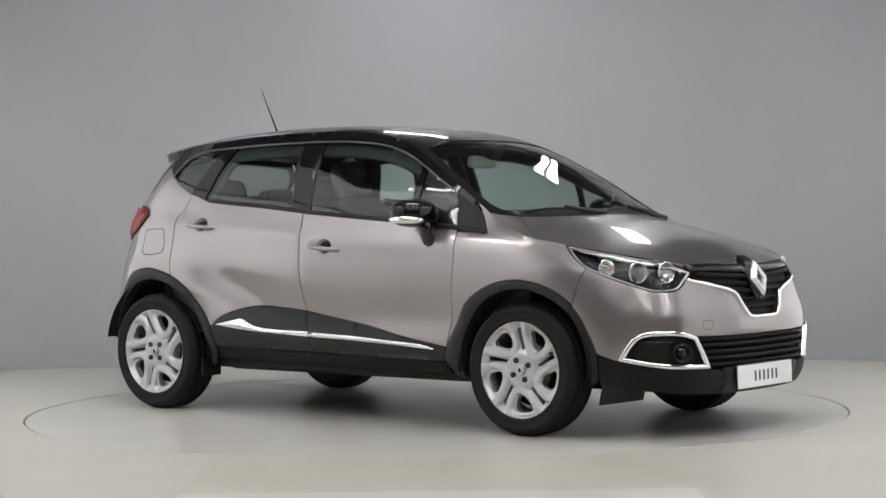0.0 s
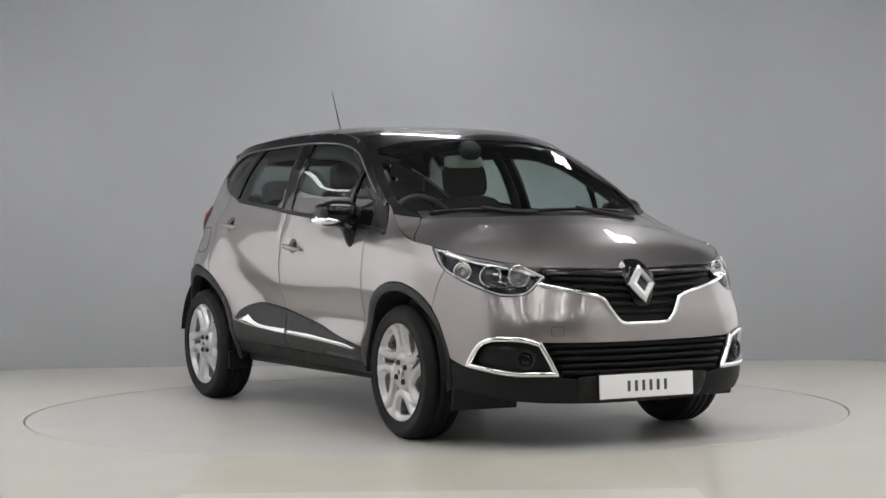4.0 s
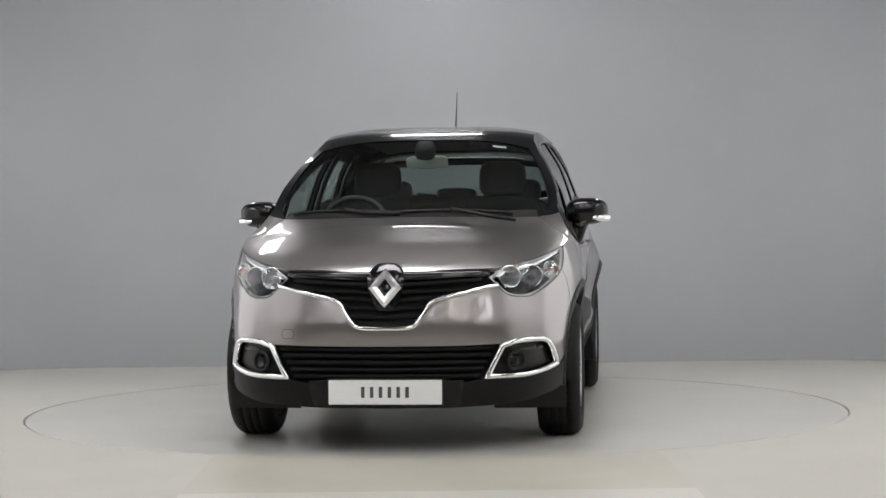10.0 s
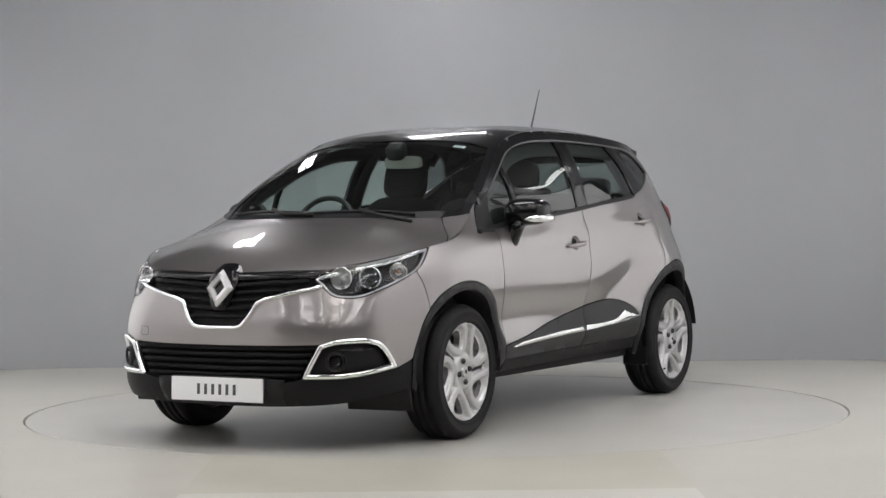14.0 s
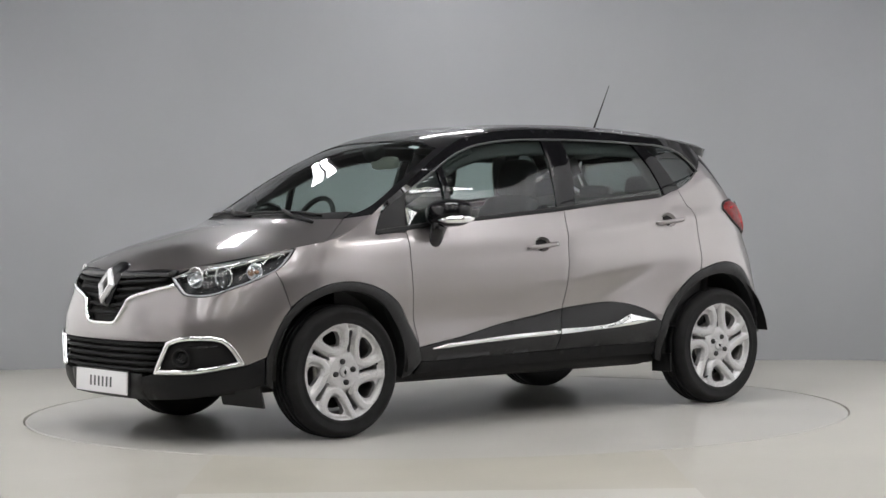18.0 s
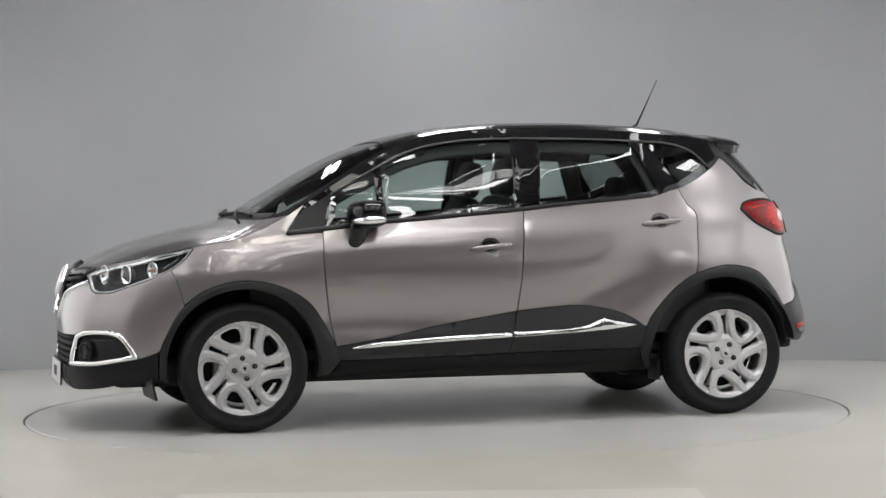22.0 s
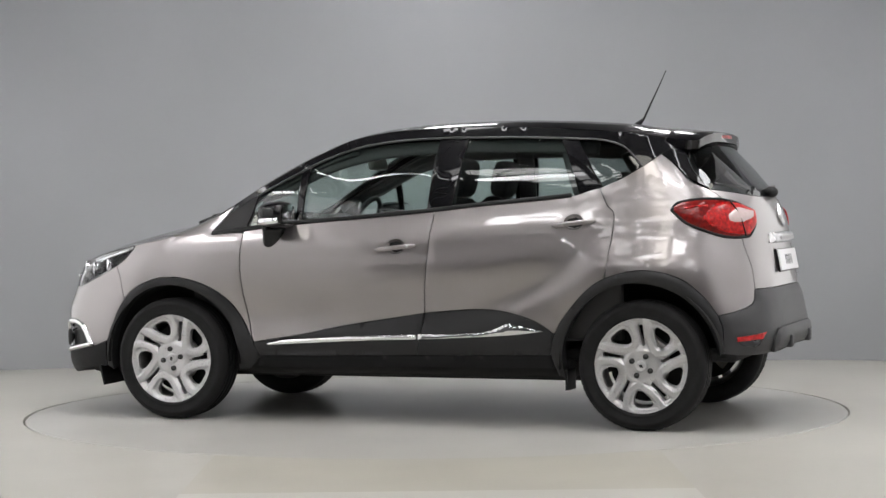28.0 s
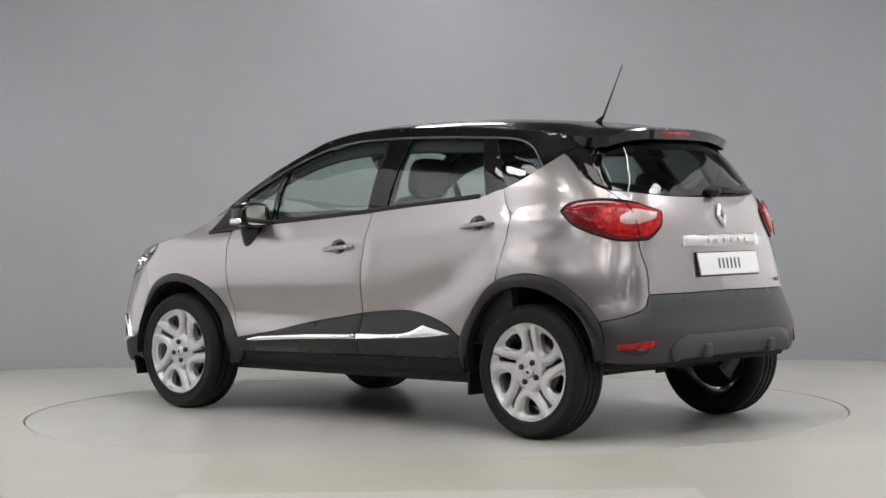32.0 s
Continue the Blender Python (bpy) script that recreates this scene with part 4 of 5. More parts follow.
def wheel(x, y, z, spin, mirror):
    root = new("wheel")
    root.parent = car
    root.matrix_basis = pose(x - .0865, y, z, 0, spin, 180 if mirror else 0)
    spec = (("tyre", tyre_mesh, RUBBER, "black rubber tyre"), ("rim", rim_face, ALLOY, "silver painted alloy rim with five split spokes"))
    for nm, fn, mt, lb in spec:
        if nm not in wheel_parts:
            ob = part(nm, fn(), mt, root, lb, at=pose(0, 0, 0))
            wheel_parts[nm] = ob.data
        else:
            ob = new(nm, wheel_parts[nm])
            ob.parent = root
            tagged(ob, lb)

    def bits(nm, make, mt, lb=""):
        if nm not in wheel_parts:
            bm = make()
            wheel_parts[nm] = part(nm, bm, mt, root, lb, at=pose(0, 0, 0)).data
        else:
            ob = new(nm, wheel_parts[nm])
            ob.parent = root
            tagged(ob, lb)

    def barrel():
        bm = bmesh.new()
        lathe(bm, [(.236, -.02), (.245, -.004), (.248, -.001), (.248, -.012), (.226, -.03), (.205, -.05), (.200, -.12), (.222, -.19), (.232, -.2)], 64)
        bmesh.ops.recalc_face_normals(bm, faces=bm.faces)
        return bm

    def disc():
        bm = bmesh.new()
        lathe(bm, [(.001, -.058), (.07, -.058), (.075, -.075), (.130, -.075), (.132, -.085), (.130, -.097), (.001, -.097)], 48)
        box(bm, .05, .15, -.125, -.06, -.07, .07, .012)
        bmesh.ops.recalc_face_normals(bm, faces=bm.faces)
        return bm

    def backing():
        bm = bmesh.new()
        lathe(bm, [(.001, -.125), (.10, -.125), (.185, -.12)], 32)
        bmesh.ops.recalc_face_normals(bm, faces=bm.faces)
        return bm

    def cap():
        bm = bmesh.new()
        lathe(bm, [(.001, -.004), (.022, -.005), (.027, -.008), (.029, -.018)], 28)
        bmesh.ops.recalc_face_normals(bm, faces=bm.faces)
        return bm

    # Barrel takes dark steel instead of silver, standing for shade in the openings.
    bits("barrel", barrel, STEEL, "silver rim barrel coloured steel-grey for the shade behind the spokes")
    bits("brake_disc", disc, STEEL, "steel brake disc with caliper")
    bits("dust_shield", backing, SHADOW_BLACK)
    bits("centre_cap", cap, ALLOY, "silver centre cap")
    def mark():
        bm = bmesh.new()
        v = [bm.verts.new((x, -.0025, z)) for x, z in ((0, .013), (.008, 0), (0, -.013), (-.008, 0))]
        w = [bm.verts.new((q.co.x * 1.15, -.0055, q.co.z * 1.15)) for q in v]
        bm.faces.new(v)
        for i in range(4):
            bm.faces.new((v[i], w[i], w[(i + 1) % 4], v[(i + 1) % 4]))
        bmesh.ops.recalc_face_normals(bm, faces=bm.faces)
        return bm

    def valve():
        bm = bmesh.new()
        tube(bm, [(-.205, -.03, .03), (-.195, -.008, .028)], .0045, 8)
        return bm

    bits("cap_mark", mark, BUCKET)
    bits("valve", valve, RUBBER, "black rubber tyre valve")
    for k in range(4):
        a = math.radians(169 + 90 * k)

        def bolt():
            bm = bmesh.new()
            lathe(bm, [(.001, -.002), (.006, -.003), (.008, -.008), (.0135, -.008), (.0145, -.022)], 16)
            bmesh.ops.recalc_face_normals(bm, faces=bm.faces)
            return bm
        bits("wheel_bolt", bolt, BOLT, "dark steel wheel bolt")
        [o for o in root.children if o.name.startswith("wheel_bolt")][-1].location = (.0525 * math.cos(a), 0.002, .0525 * math.sin(a))
    return root


TYRE_Y = .856
wheel(1.303, TYRE_Y, .3265, 0, False)
wheel(-1.303, TYRE_Y - .006, .3265, 232, False)
wheel(1.303, -TYRE_Y, .3265, 18, True)
wheel(-1.303, -TYRE_Y + .006, .3265, 34, True)

# ---- nose: grille, badge, lamps, plate ----
def ring_strip(curves, width, raise_, thick, mirror=False, n=5):
    """A closed moulding round an outline on the skin."""
    pts = outline(curves, .02)
    return closed_strip(pts, width, raise_, thick, mirror)


def closed_strip(poly, width, raise_, thick, mirror):
    bm = bmesh.new()
    shape = [(-.5, -1), (-.46, .5), (-.2, .95), (.2, .95), (.46, .5), (.5, -1)]
    rings = []
    k = len(poly)
    smooth = .25 * np.roll(poly, 1, 0) + .5 * poly + .25 * np.roll(poly, -1, 0)
    inner = shrink(smooth, 1.0) - smooth
    nrm = inner / np.maximum(np.linalg.norm(inner, axis=1, keepdims=True), 1e-9)
    for i in range(k):
        ring = []
        for a, b in shape:
            uv = smooth[i] + nrm[i] * (a + .5) * width
            e = 2e-3
            nr = np.cross(skin(uv[0] + e, uv[1]) - skin(uv[0] - e, uv[1]), skin(uv[0], uv[1] + e) - skin(uv[0], uv[1] - e))
            nr /= max(np.linalg.norm(nr), 1e-12)
            q = skin(*uv) + nr * (raise_ + b * thick)
            ring.append(bm.verts.new((q[0], -q[1] if mirror else q[1], q[2])))
        rings.append(ring)
    for i in range(k):
        a, b = rings[i], rings[(i + 1) % k]
        for j in range(len(shape) - 1):
            bm.faces.new((a[j], a[j + 1], b[j + 1], b[j]))
    bmesh.ops.recalc_face_normals(bm, faces=bm.faces)
    return bm


chrome_v = GRILLE_LOW + []
chrome_v = m2(chrome_v)[:-1] + chrome_v
part("grille_trim", strip_on_skin(chrome_v, .018, .004, .008, n=5), CHROME, car, "chrome strip under the grille")


def slat(y0, z0, y1, z1, width, raise_, thick, mt, nm, label="", n=4):
    pts = [F(-y1, z1), F(-.5 * (y0 + y1), .5 * (z0 + z1)), F(-y0, z0), F(y0, z0), F(.5 * (y0 + y1), .5 * (z0 + z1)), F(y1, z1)] if y0 else [F(-y1, z1), F(-y1 / 2, .5 * (z0 + z1)), (0, z0), F(y1 / 2, .5 * (z0 + z1)), F(y1, z1)]
    return part(nm, strip_on_skin(pts, width, raise_, thick, n=n), mt, car, label)


slat(.0, .772, .44, .795, .020, -.008, .008, GRILLE_BLACK, "grille_slat")
slat(.0, .738, .34, .752, .018, -.014, .008, GRILLE_BLACK, "grille_slat")
slat(.0, .700, .24, .714, .018, -.014, .008, GRILLE_BLACK, "grille_slat")
slat(.0, .664, .19, .672, .018, -.014, .008, GRILLE_BLACK, "grille_slat")
slat(.0, .628, .16, .632, .018, -.014, .008, GRILLE_BLACK, "grille_slat")
slat(.12, .818, .47, .822, .030, -.004, .010, GLOSS_BLACK, "grille_bar", "black bar along the bonnet edge")
slat(.12, .798, .40, .808, .004, .000, .004, GLOSS_BLACK, "grille_line", "thin glossy line in the grille")
for i, z in enumerate((.478, .448, .416, .384, .352)):
    y = .505 - .018 * i
    slat(.0, z, y, z + .004, .022, -.020, .014, GRILLE_BLACK, "lower_grille_slat")


def diamond(cx, cy, cz, w, h, depth, nm, parent, at):
    """A hollow lozenge with bevelled bands."""
    bm = bmesh.new()
    loops = []
    for k, d in ((1.0, 0.0), (1.0, .35), (.80, 1.0), (.47, .75), (.44, 0.0)):
        ring = []
        for a, b in ((0, 1), (.22, .80), (1, 0), (.22, -.80), (0, -1), (-.22, -.80), (-1, 0), (-.22, .80)):
            ring.append(bm.verts.new((depth * d, w * a * (k if k > .9 else k * .93), h * b * k)))
        loops.append(ring)
    for q, s in zip(loops, loops[1:]):
        for j in range(8):
            bm.faces.new((q[j], q[(j + 1) % 8], s[(j + 1) % 8], s[j]))
    bmesh.ops.recalc_face_normals(bm, faces=bm.faces)
    return part(nm, bm, GARNISH, parent, "chrome lozenge badge", False, at)


sur = [(-.0, .872), (.045, .866), (.076, .836), (.084, .795), (.070, .735), (.038, .664), (0, .655)]
shield = [[F(y, z) if y else (0, z) for y, z in sur]]
shield = shield + [m2(c) for c in reversed(shield)]
part("badge_shield", panel(shield, raise_=.004, bulge=.014, gap=0, lip=.03, step=.02), GLOSS_BLACK, car, "gloss black badge surround")
diamond(0, 0, 0, .076, .093, .022, "badge", car, pose(2.143 - .0865, 0, .757, 0, -19, 0))

for mir in (False, True):
    s = -1 if mir else 1
    # fog lamp pocket
    fog = [FOG_OUT, FOG_TOP, FOG_IN, FOG_LOW]
    part("fog_pocket", panel(fog, mirror=mir, raise_=-.045, lip=0, gap=-.012), SHADOW_BLACK, car)
    fo = outline(fog, .018)
    part("fog_surround", closed_strip(fo, .025, .006, .010, mir), CHROME, car, "chrome fog lamp surround")
    fi = shrink(outline(fog, .018), .024)
    pk = [list(map(tuple, fi)) + [tuple(fi[0])]]
    part("fog_panel", panel(pk, mirror=mir, raise_=-.024, gap=0, lip=.01, step=.02), DARK_PLASTIC, car, "black plastic fog lamp panel")
    root = pose(2.072 - .0865, s * .592, .421, 0, 0, s * 33)
    bm = bmesh.new()
    lathe(bm, [(.048, -.004), (.046, .010), (.040, .012), (.036, .002), (.034, -.012)], 28)
    bmesh.ops.recalc_face_normals(bm, faces=bm.faces)
    fl = part("fog_lamp", bm, DARK_PLASTIC, car, "round fog lamp", at=root @ pose(0, 0, 0, 0, 0, -90))
    bm = bmesh.new()
    lathe(bm, [(.001, .010), (.015, .009), (.026, .005), (.035, -.004)], 24)
    part("lens", bm, LENS, fl, "clear lens", at=pose(0, 0, 0))
    bm = bmesh.new()
    lathe(bm, [(.001, -.03), (.012, -.027), (.024, -.016), (.034, -.004)], 24)
    bmesh.ops.recalc_face_normals(bm, faces=bm.faces)
    part("reflector", bm, BUCKET, fl, at=pose(0, 0, 0))
    drl = [F(.615, .480), S(1.935, .487), S(1.93, .47), F(.615, .466)]
    part("running_light", panel([[a, b] for a, b in zip(drl, drl[1:] + drl[:1])], mirror=mir, raise_=-.016, gap=0, step=.02), BUCKET, car, "slim clear running light")

    # head lamp: bucket, bezel, reflectors
    hl = [LAMP_LOW, [S(1.548, .930), S(1.548, .941)], LAMP_TOP[::-1], [F(.472, .815), F(.468, .80), F(.507, .765)]]
    ho = outline(hl, .018)
    part("lamp_bucket", panel(hl, mirror=mir, raise_=-.062, lip=0, gap=-.004, step=.025), BUCKET, car)
    hr = closed_strip(ho, .004, -.03, .032, mir)
    part("lamp_wall", hr, DARK_PLASTIC, car)
    part("lamp_bezel", closed_strip(shrink(ho, .003), .010, -.012, .005, mir), SATIN, car, "bright rim inside the head lamp")
    brow = [F(.50, .822), F(.56, .845), S(1.87, .858), S(1.74, .886), S(1.60, .920)]
    part("lamp_brow", strip_on_skin(brow, .020, -.018, .008, mir), CHROME, car, "chrome brow strip in the head lamp")
    for (x, y, z, r, kind) in ((1.866, .655, .802, .050, "projector"), (1.965, .560, .802, .050, "reflector"), (1.742, .735, .826, .040, "signal")):
        turn = pose(x - .0865, s * y, z, 0, 0, s * (math.degrees(math.atan2(y - .2, x - 1.2)) * .62)) @ pose(0, 0, 0, 0, 0, -90)
        bm = bmesh.new()
        lathe(bm, [(r * 1.06, .004), (r, .010), (r * .92, .004), (r * .82, -.008), (r * .55, -.030), (r * .2, -.040), (.001, -.041)], 28)
        bmesh.ops.recalc_face_normals(bm, faces=bm.faces)
        rf = part("lamp_reflector", bm, REFLECTOR, car, "bright round reflector", at=turn)
        if kind == "projector":
            bm = bmesh.new()
            lathe(bm, [(.001, .016), (r * .3, .014), (r * .55, .005), (r * .66, -.008), (r * .68, -.03)], 28)
            bmesh.ops.recalc_face_normals(bm, faces=bm.faces)
            part("projector_lens", bm, material("lens_dark_glass", (.03, .035, .04), .04, 0, .02, coat=1.0, spec=.9) if not mir else bpy.data.materials["lens_dark_glass"], rf, "dark glass projector lens", at=pose(0, 0, 0))
        elif kind == "signal":
            bm = bmesh.new()
            lathe(bm, [(.001, .0), (r * .18, -.004), (r * .24, -.02)], 18)
            part("signal_bulb", bm, AMBER, rf, "amber signal bulb", at=pose(0, 0, 0))
        else:
            bm = bmesh.new()
            lathe(bm, [(.001, .004), (.008, .002), (.011, -.02), (.011, -.04)], 16)
            part("bulb_cap", bm, SATIN, rf, at=pose(0, 0, 0))
    for k in range(5):
        bm = bmesh.new()
        box(bm, -.016, .016, -.004, .004, -.016, .016, .002)
        p = skin(*F(.60 + .02 * k, .770 - .006 * k))
        part("lamp_facet", bm, BUCKET, car, smooth=False, at=pose(p[0] - .035 - .0865, s * p[1], p[2], 10 * k, 20, s * 40))

    # bumper corner deflector
    bm = bmesh.new()
    box(bm, -.006, .006, -.17, .17, -.055, .055, .004, pose(1.765, s * .635, .226, 0, 14, s * 4))
    part("air_deflector", bm, DARK_PLASTIC, car, smooth=False)

# number plates: dark bars stand for the writing
def number_plate(w, h, at, nm, bars, bw, bh):
    bm = bmesh.new()
    box(bm, -.006, .006, -w / 2, w / 2, -h / 2, h / 2, .004)
    pl = part(nm, bm, PLATE_WHITE, car, "white plate with dark lettering", False, at)
    bm = bmesh.new()
    box(bm, -.010, -.002, -w / 2 - .006, w / 2 + .006, -h / 2 - .006, h / 2 + .006, .004)
    part("plate_holder", bm, DARK_PLASTIC, pl, smooth=False, at=pose(0, 0, 0))
    pitch = bw / bars
    for i in range(bars):
        y = (i - (bars - 1) / 2) * pitch
        bm = bmesh.new()
        box(bm, .0055, .0072, y - pitch * .20, y + pitch * .20, -bh / 2, bh / 2)
        part("plate_mark", bm, INK, pl, smooth=False, at=pose(0, 0, 0))
    return pl


number_plate(.522, .112, pose(2.181 - .0865, 0, .285, 0, -2, 0), "front_plate", 6, .245, .050)
part("plate_step", panel([[F(-.36, .335), (0, .345), F(.36, .335)], [F(.36, .335), F(.34, .215)], [F(.34, .215), (0, .205), F(-.34, .215)], [F(-.34, .215), F(-.36, .335)]], raise_=.003, bulge=.006, gap=0, lip=.02), DARK_PLASTIC, car)

tow = [F(-.485, .572), F(-.425, .572), F(-.425, .528), F(-.485, .528), F(-.485, .572)]
part("tow_eye_cover", closed_strip(outline([[a, b] for a, b in zip(tow, tow[1:])], .015), .0018, .0003, .0004, False), CLADDING, car, "joint of the square tow eye cover")

# ---- door mirrors ----
for mir in (False, True):
    s = -1 if mir else 1
    bm = bmesh.new()
    bmesh.ops.create_uvsphere(bm, u_segments=28, v_segments=18, radius=1)
    for v in bm.verts:
        c = v.co.copy()
        for i in range(3):
            c[i] = math.copysign(abs(c[i]) ** (.72 if i else .8), c[i])
        x = c.x * .092 if c.x > 0 else c.x * .074
        taper = 1 - .16 * (c.y * .5 + .5)
        v.co = Vector((x * taper - .02 * (c.y * .5 + .5), c.y * .110, c.z * .072 * taper + .004 * c.y))
        if v.co.x < -.056:
            v.co.x = -.056
    bmesh.ops.scale(bm, vec=(1.32, 1.0 * s, 1.08), verts=bm.verts)
    bmesh.ops.recalc_face_normals(bm, faces=bm.faces)
    at = pose(.662 - .0865, s * .872, 1.098)
    dm = part("door_mirror", bm, GLOSS_BLACK, car, "gloss black door mirror", at=at)
    bm = bmesh.new()
    n = 26
    ring = [bm.verts.new((-.0755, s * (.004 + .084 * math.copysign(abs(math.cos(a)) ** .6, math.cos(a))), .054 * math.copysign(abs(math.sin(a)) ** .6, math.sin(a)))) for a in np.linspace(0, 2 * math.pi, n, endpoint=False)]
    bm.faces.new(ring)
    part("mirror_glass", bm, CHROME, dm, "silvered mirror glass", False, pose(0, 0, 0))
    bm = bmesh.new()
    tube(bm, [(.026, s * -.040, -.040), (.036, s * -.052, -.090), (.044, s * -.062, -.135), (.050, s * -.072, -.172), (.052, s * -.098, -.208), (.050, s * -.150, -.218)], (.060, .036), 16, taper=[1.25, 1.05, .96, .88, .78, .70])
    part("mirror_stalk", bm, GLOSS_BLACK, dm, at=pose(0, 0, 0))
    bm = bmesh.new()
    pts = [(.090 - .155 * k ** 1.4, s * (.030 + .088 * math.sin(.5 * math.pi * min(k * 1.15, 1))), -.036 + .006 * k) for k in np.linspace(0, 1, 9)]
    tube(bm, pts, (.013, .019), 10, taper=[.25, .6, .9, 1, 1.05, 1.05, 1, .9, .6])
    part("side_repeater", bm, REFLECTOR, dm, "clear side repeater lens", at=pose(0, 0, 0))

# ---- wipers, aerial, sticker ----
def on_top(x, y, up=0.0):
    p = top(x, y)
    return (p[0], p[1], p[2] + up)


for y0, y1, x0, x1 in ((.52, -.10, 1.205, 1.262), (-.06, -.60, 1.262, 1.16)):
    bm = bmesh.new()
    tube(bm, [on_top(x0 + (x1 - x0) * k, y0 + (y1 - y0) * k, .009) for k in np.linspace(0, 1, 14)], (.006, .008), 8)
    w = part("wiper", bm, DARK_PLASTIC, car, "black windscreen wiper")
    bm = bmesh.new()
    tube(bm, [on_top(1.275, y0 + .02, .006), on_top(1.265, y0 * .7 + y1 * .3, .014), on_top(x0 * .5 + x1 * .5, y0 * .5 + y1 * .5, .020)], (.007, .010), 8)
    part("wiper_arm", bm, DARK_PLASTIC, w, at=pose(0, 0, 0))
cw = both([(1.297, 0), (1.285, .22), (1.235, .477), (1.168, .648)], [(1.168, .648), (1.10, .635)], [(1.10, .635), (1.175, .46), (1.225, .22), (1.235, 0)])
part("cowl", panel(cw, "top", raise_=-.002, gap=0, lip=.03), DARK_PLASTIC, car, "black plastic scuttle under the windscreen")
bm = bmesh.new()
tube(bm, [(-1.075, 0, 1.556), (-1.10, 0, 1.575), (-1.118, 0, 1.592)], .013, 10, taper=[1.3, 1, .5])
aerial = part("aerial", bm, DARK_PLASTIC, car, "thin black roof aerial")
bm = bmesh.new()
tube(bm, [(-1.115, 0, 1.585), (-1.15, 0, 1.655), (-1.20, 0, 1.757), (-1.244, 0, 1.849)], .0042, 8, taper=[1.4, 1.2, .75, .6])
part("aerial_rod", bm, DARK_PLASTIC, aerial, at=pose(0, 0, 0))
bm = bmesh.new()
q = [on_top(.545, .44), on_top(.545, .37), on_top(.515, .37), on_top(.515, .44)]
f = bm.faces.new([bm.verts.new((a, b, c - .010)) for a, b, c in q])
part("tax_sticker", bm, PLATE_WHITE, car, "small white windscreen sticker", False)

# ---- tail ----
sp_out = both([(-1.36, 0), (-1.36, .3), (-1.37, .565)], [(-1.37, .565), (-1.46, .555), (-1.535, .51)], [(-1.535, .51), (-1.567, .3), (-1.578, 0)])


def spoiler_mesh():
    bm = panel(sp_out, "top", gap=0, lip=.046, step=.035, raise_=.004, crown=.006)
    return bm


spoiler = part("spoiler", spoiler_mesh(), GLOSS_BLACK, car, "gloss black roof spoiler")
under = [[(a, b * .97) for a, b in c] for c in sp_out]
part("spoiler_underside", panel(under, "top", gap=0, lip=0, raise_=-.044), GLOSS_BLACK, spoiler, at=pose(0, 0, 0))
bm = bmesh.new()
pts = [(float(-1.574 + .012 * abs(y / .17) ** 2), y, float(top(-1.574, y)[2]) - .018) for y in np.linspace(-.17, .17, 9)]
tube(bm, pts, (.006, .010), 8)
part("brake_lamp", bm, RED_LENS, spoiler, "red high brake lamp", at=pose(0, 0, 0))
for mir in (False, True):
    dp = [[R(.505, 1.43), R(.575, 1.345), R(.597, 1.27), S(-1.603, 1.213)], sp([(-1.603, 1.213), (-1.51, 1.262), (-1.448, 1.325), (-1.37, 1.388)]), sp([(-1.37, 1.388), (-1.40, 1.435)]), [S(-1.40, 1.435), S(-1.45, 1.447), R(.505, 1.43)]]
    part("rear_corner_trim", panel(dp, mirror=mir, gap=0, lip=.01, raise_=-.001), GLOSS_BLACK, car, "gloss black trim beside the rear window")
    s = -1 if mir else 1
    # tail lamp inlays
    tail = [o for o in car.children if o.name.startswith("tail_lamp")][1 if mir else 0]
    cl = [[S(-1.685, 1.066), S(-1.71, 1.092), R(.54, 1.100), R(.455, 1.082)], [R(.455, 1.082), R(.475, 1.055), R(.55, 1.030)], [R(.55, 1.030), S(-1.70, 1.034), S(-1.685, 1.066)]]
    part("clear_lens", panel(cl, mirror=mir, raise_=.0265, bulge=.004, gap=0, step=.015, lip=.006), LAMP_CLEAR, tail, "clear reversing lens", at=pose(0, 0, 0))
    tl = [sp([(-1.431, 1.099), (-1.472, 1.144), (-1.597, 1.161), (-1.70, 1.147)]) + [R(.48, 1.124), R(.410, 1.096)], [R(.410, 1.096), R(.435, 1.025), R(.512, .956)], [R(.512, .956)] + sp([(-1.72, .954), (-1.657, .968), (-1.524, 1.023), (-1.431, 1.099)])]
    part("lamp_border", closed_strip(outline(tl, .02), .014, .003, .006, mir), SHADOW_BLACK, tail, at=pose(0, 0, 0))
    red = [sp([(-1.575, 1.052), (-1.60, 1.100), (-1.655, 1.128), (-1.72, 1.124)]) + [R(.48, 1.106), R(.430, 1.088)], [R(.430, 1.088), R(.452, 1.03), R(.520, .976)], [R(.520, .976)] + sp([(-1.735, .974), (-1.668, .990), (-1.575, 1.052)])]
    part("red_lens", panel(red, mirror=mir, raise_=.020, bulge=.006, gap=0, step=.012, lip=.012), RED_LENS, tail, "bright faceted red lens", at=pose(0, 0, 0))
    for x0, z0, x1, z1 in ((-1.50, 1.098, -1.60, 1.112), (-1.62, 1.018, -1.70, 1.000)):
        part("lamp_rib", strip_on_skin(sp([(x0, z0), (.5 * (x0 + x1), .5 * (z0 + z1) + .004), (x1, z1)]), .009, .020, .004, mir), RED_LENS, tail, at=pose(0, 0, 0))
    part("lamp_split", strip_on_skin([R(.566, 1.134), R(.560, 1.06), R(.558, .962)], .005, .027, .003, mir), SHADOW_BLACK, tail, "dark joint where the tailgate parts the lamp", at=pose(0, 0, 0))
    # reflector low in the bumper
    rf = [[S(-1.755, .468), R(.64, .478), R(.568, .488)], [R(.568, .488), R(.60, .455)], [R(.60, .455), S(-1.755, .446)], [S(-1.755, .446), S(-1.755, .468)]]
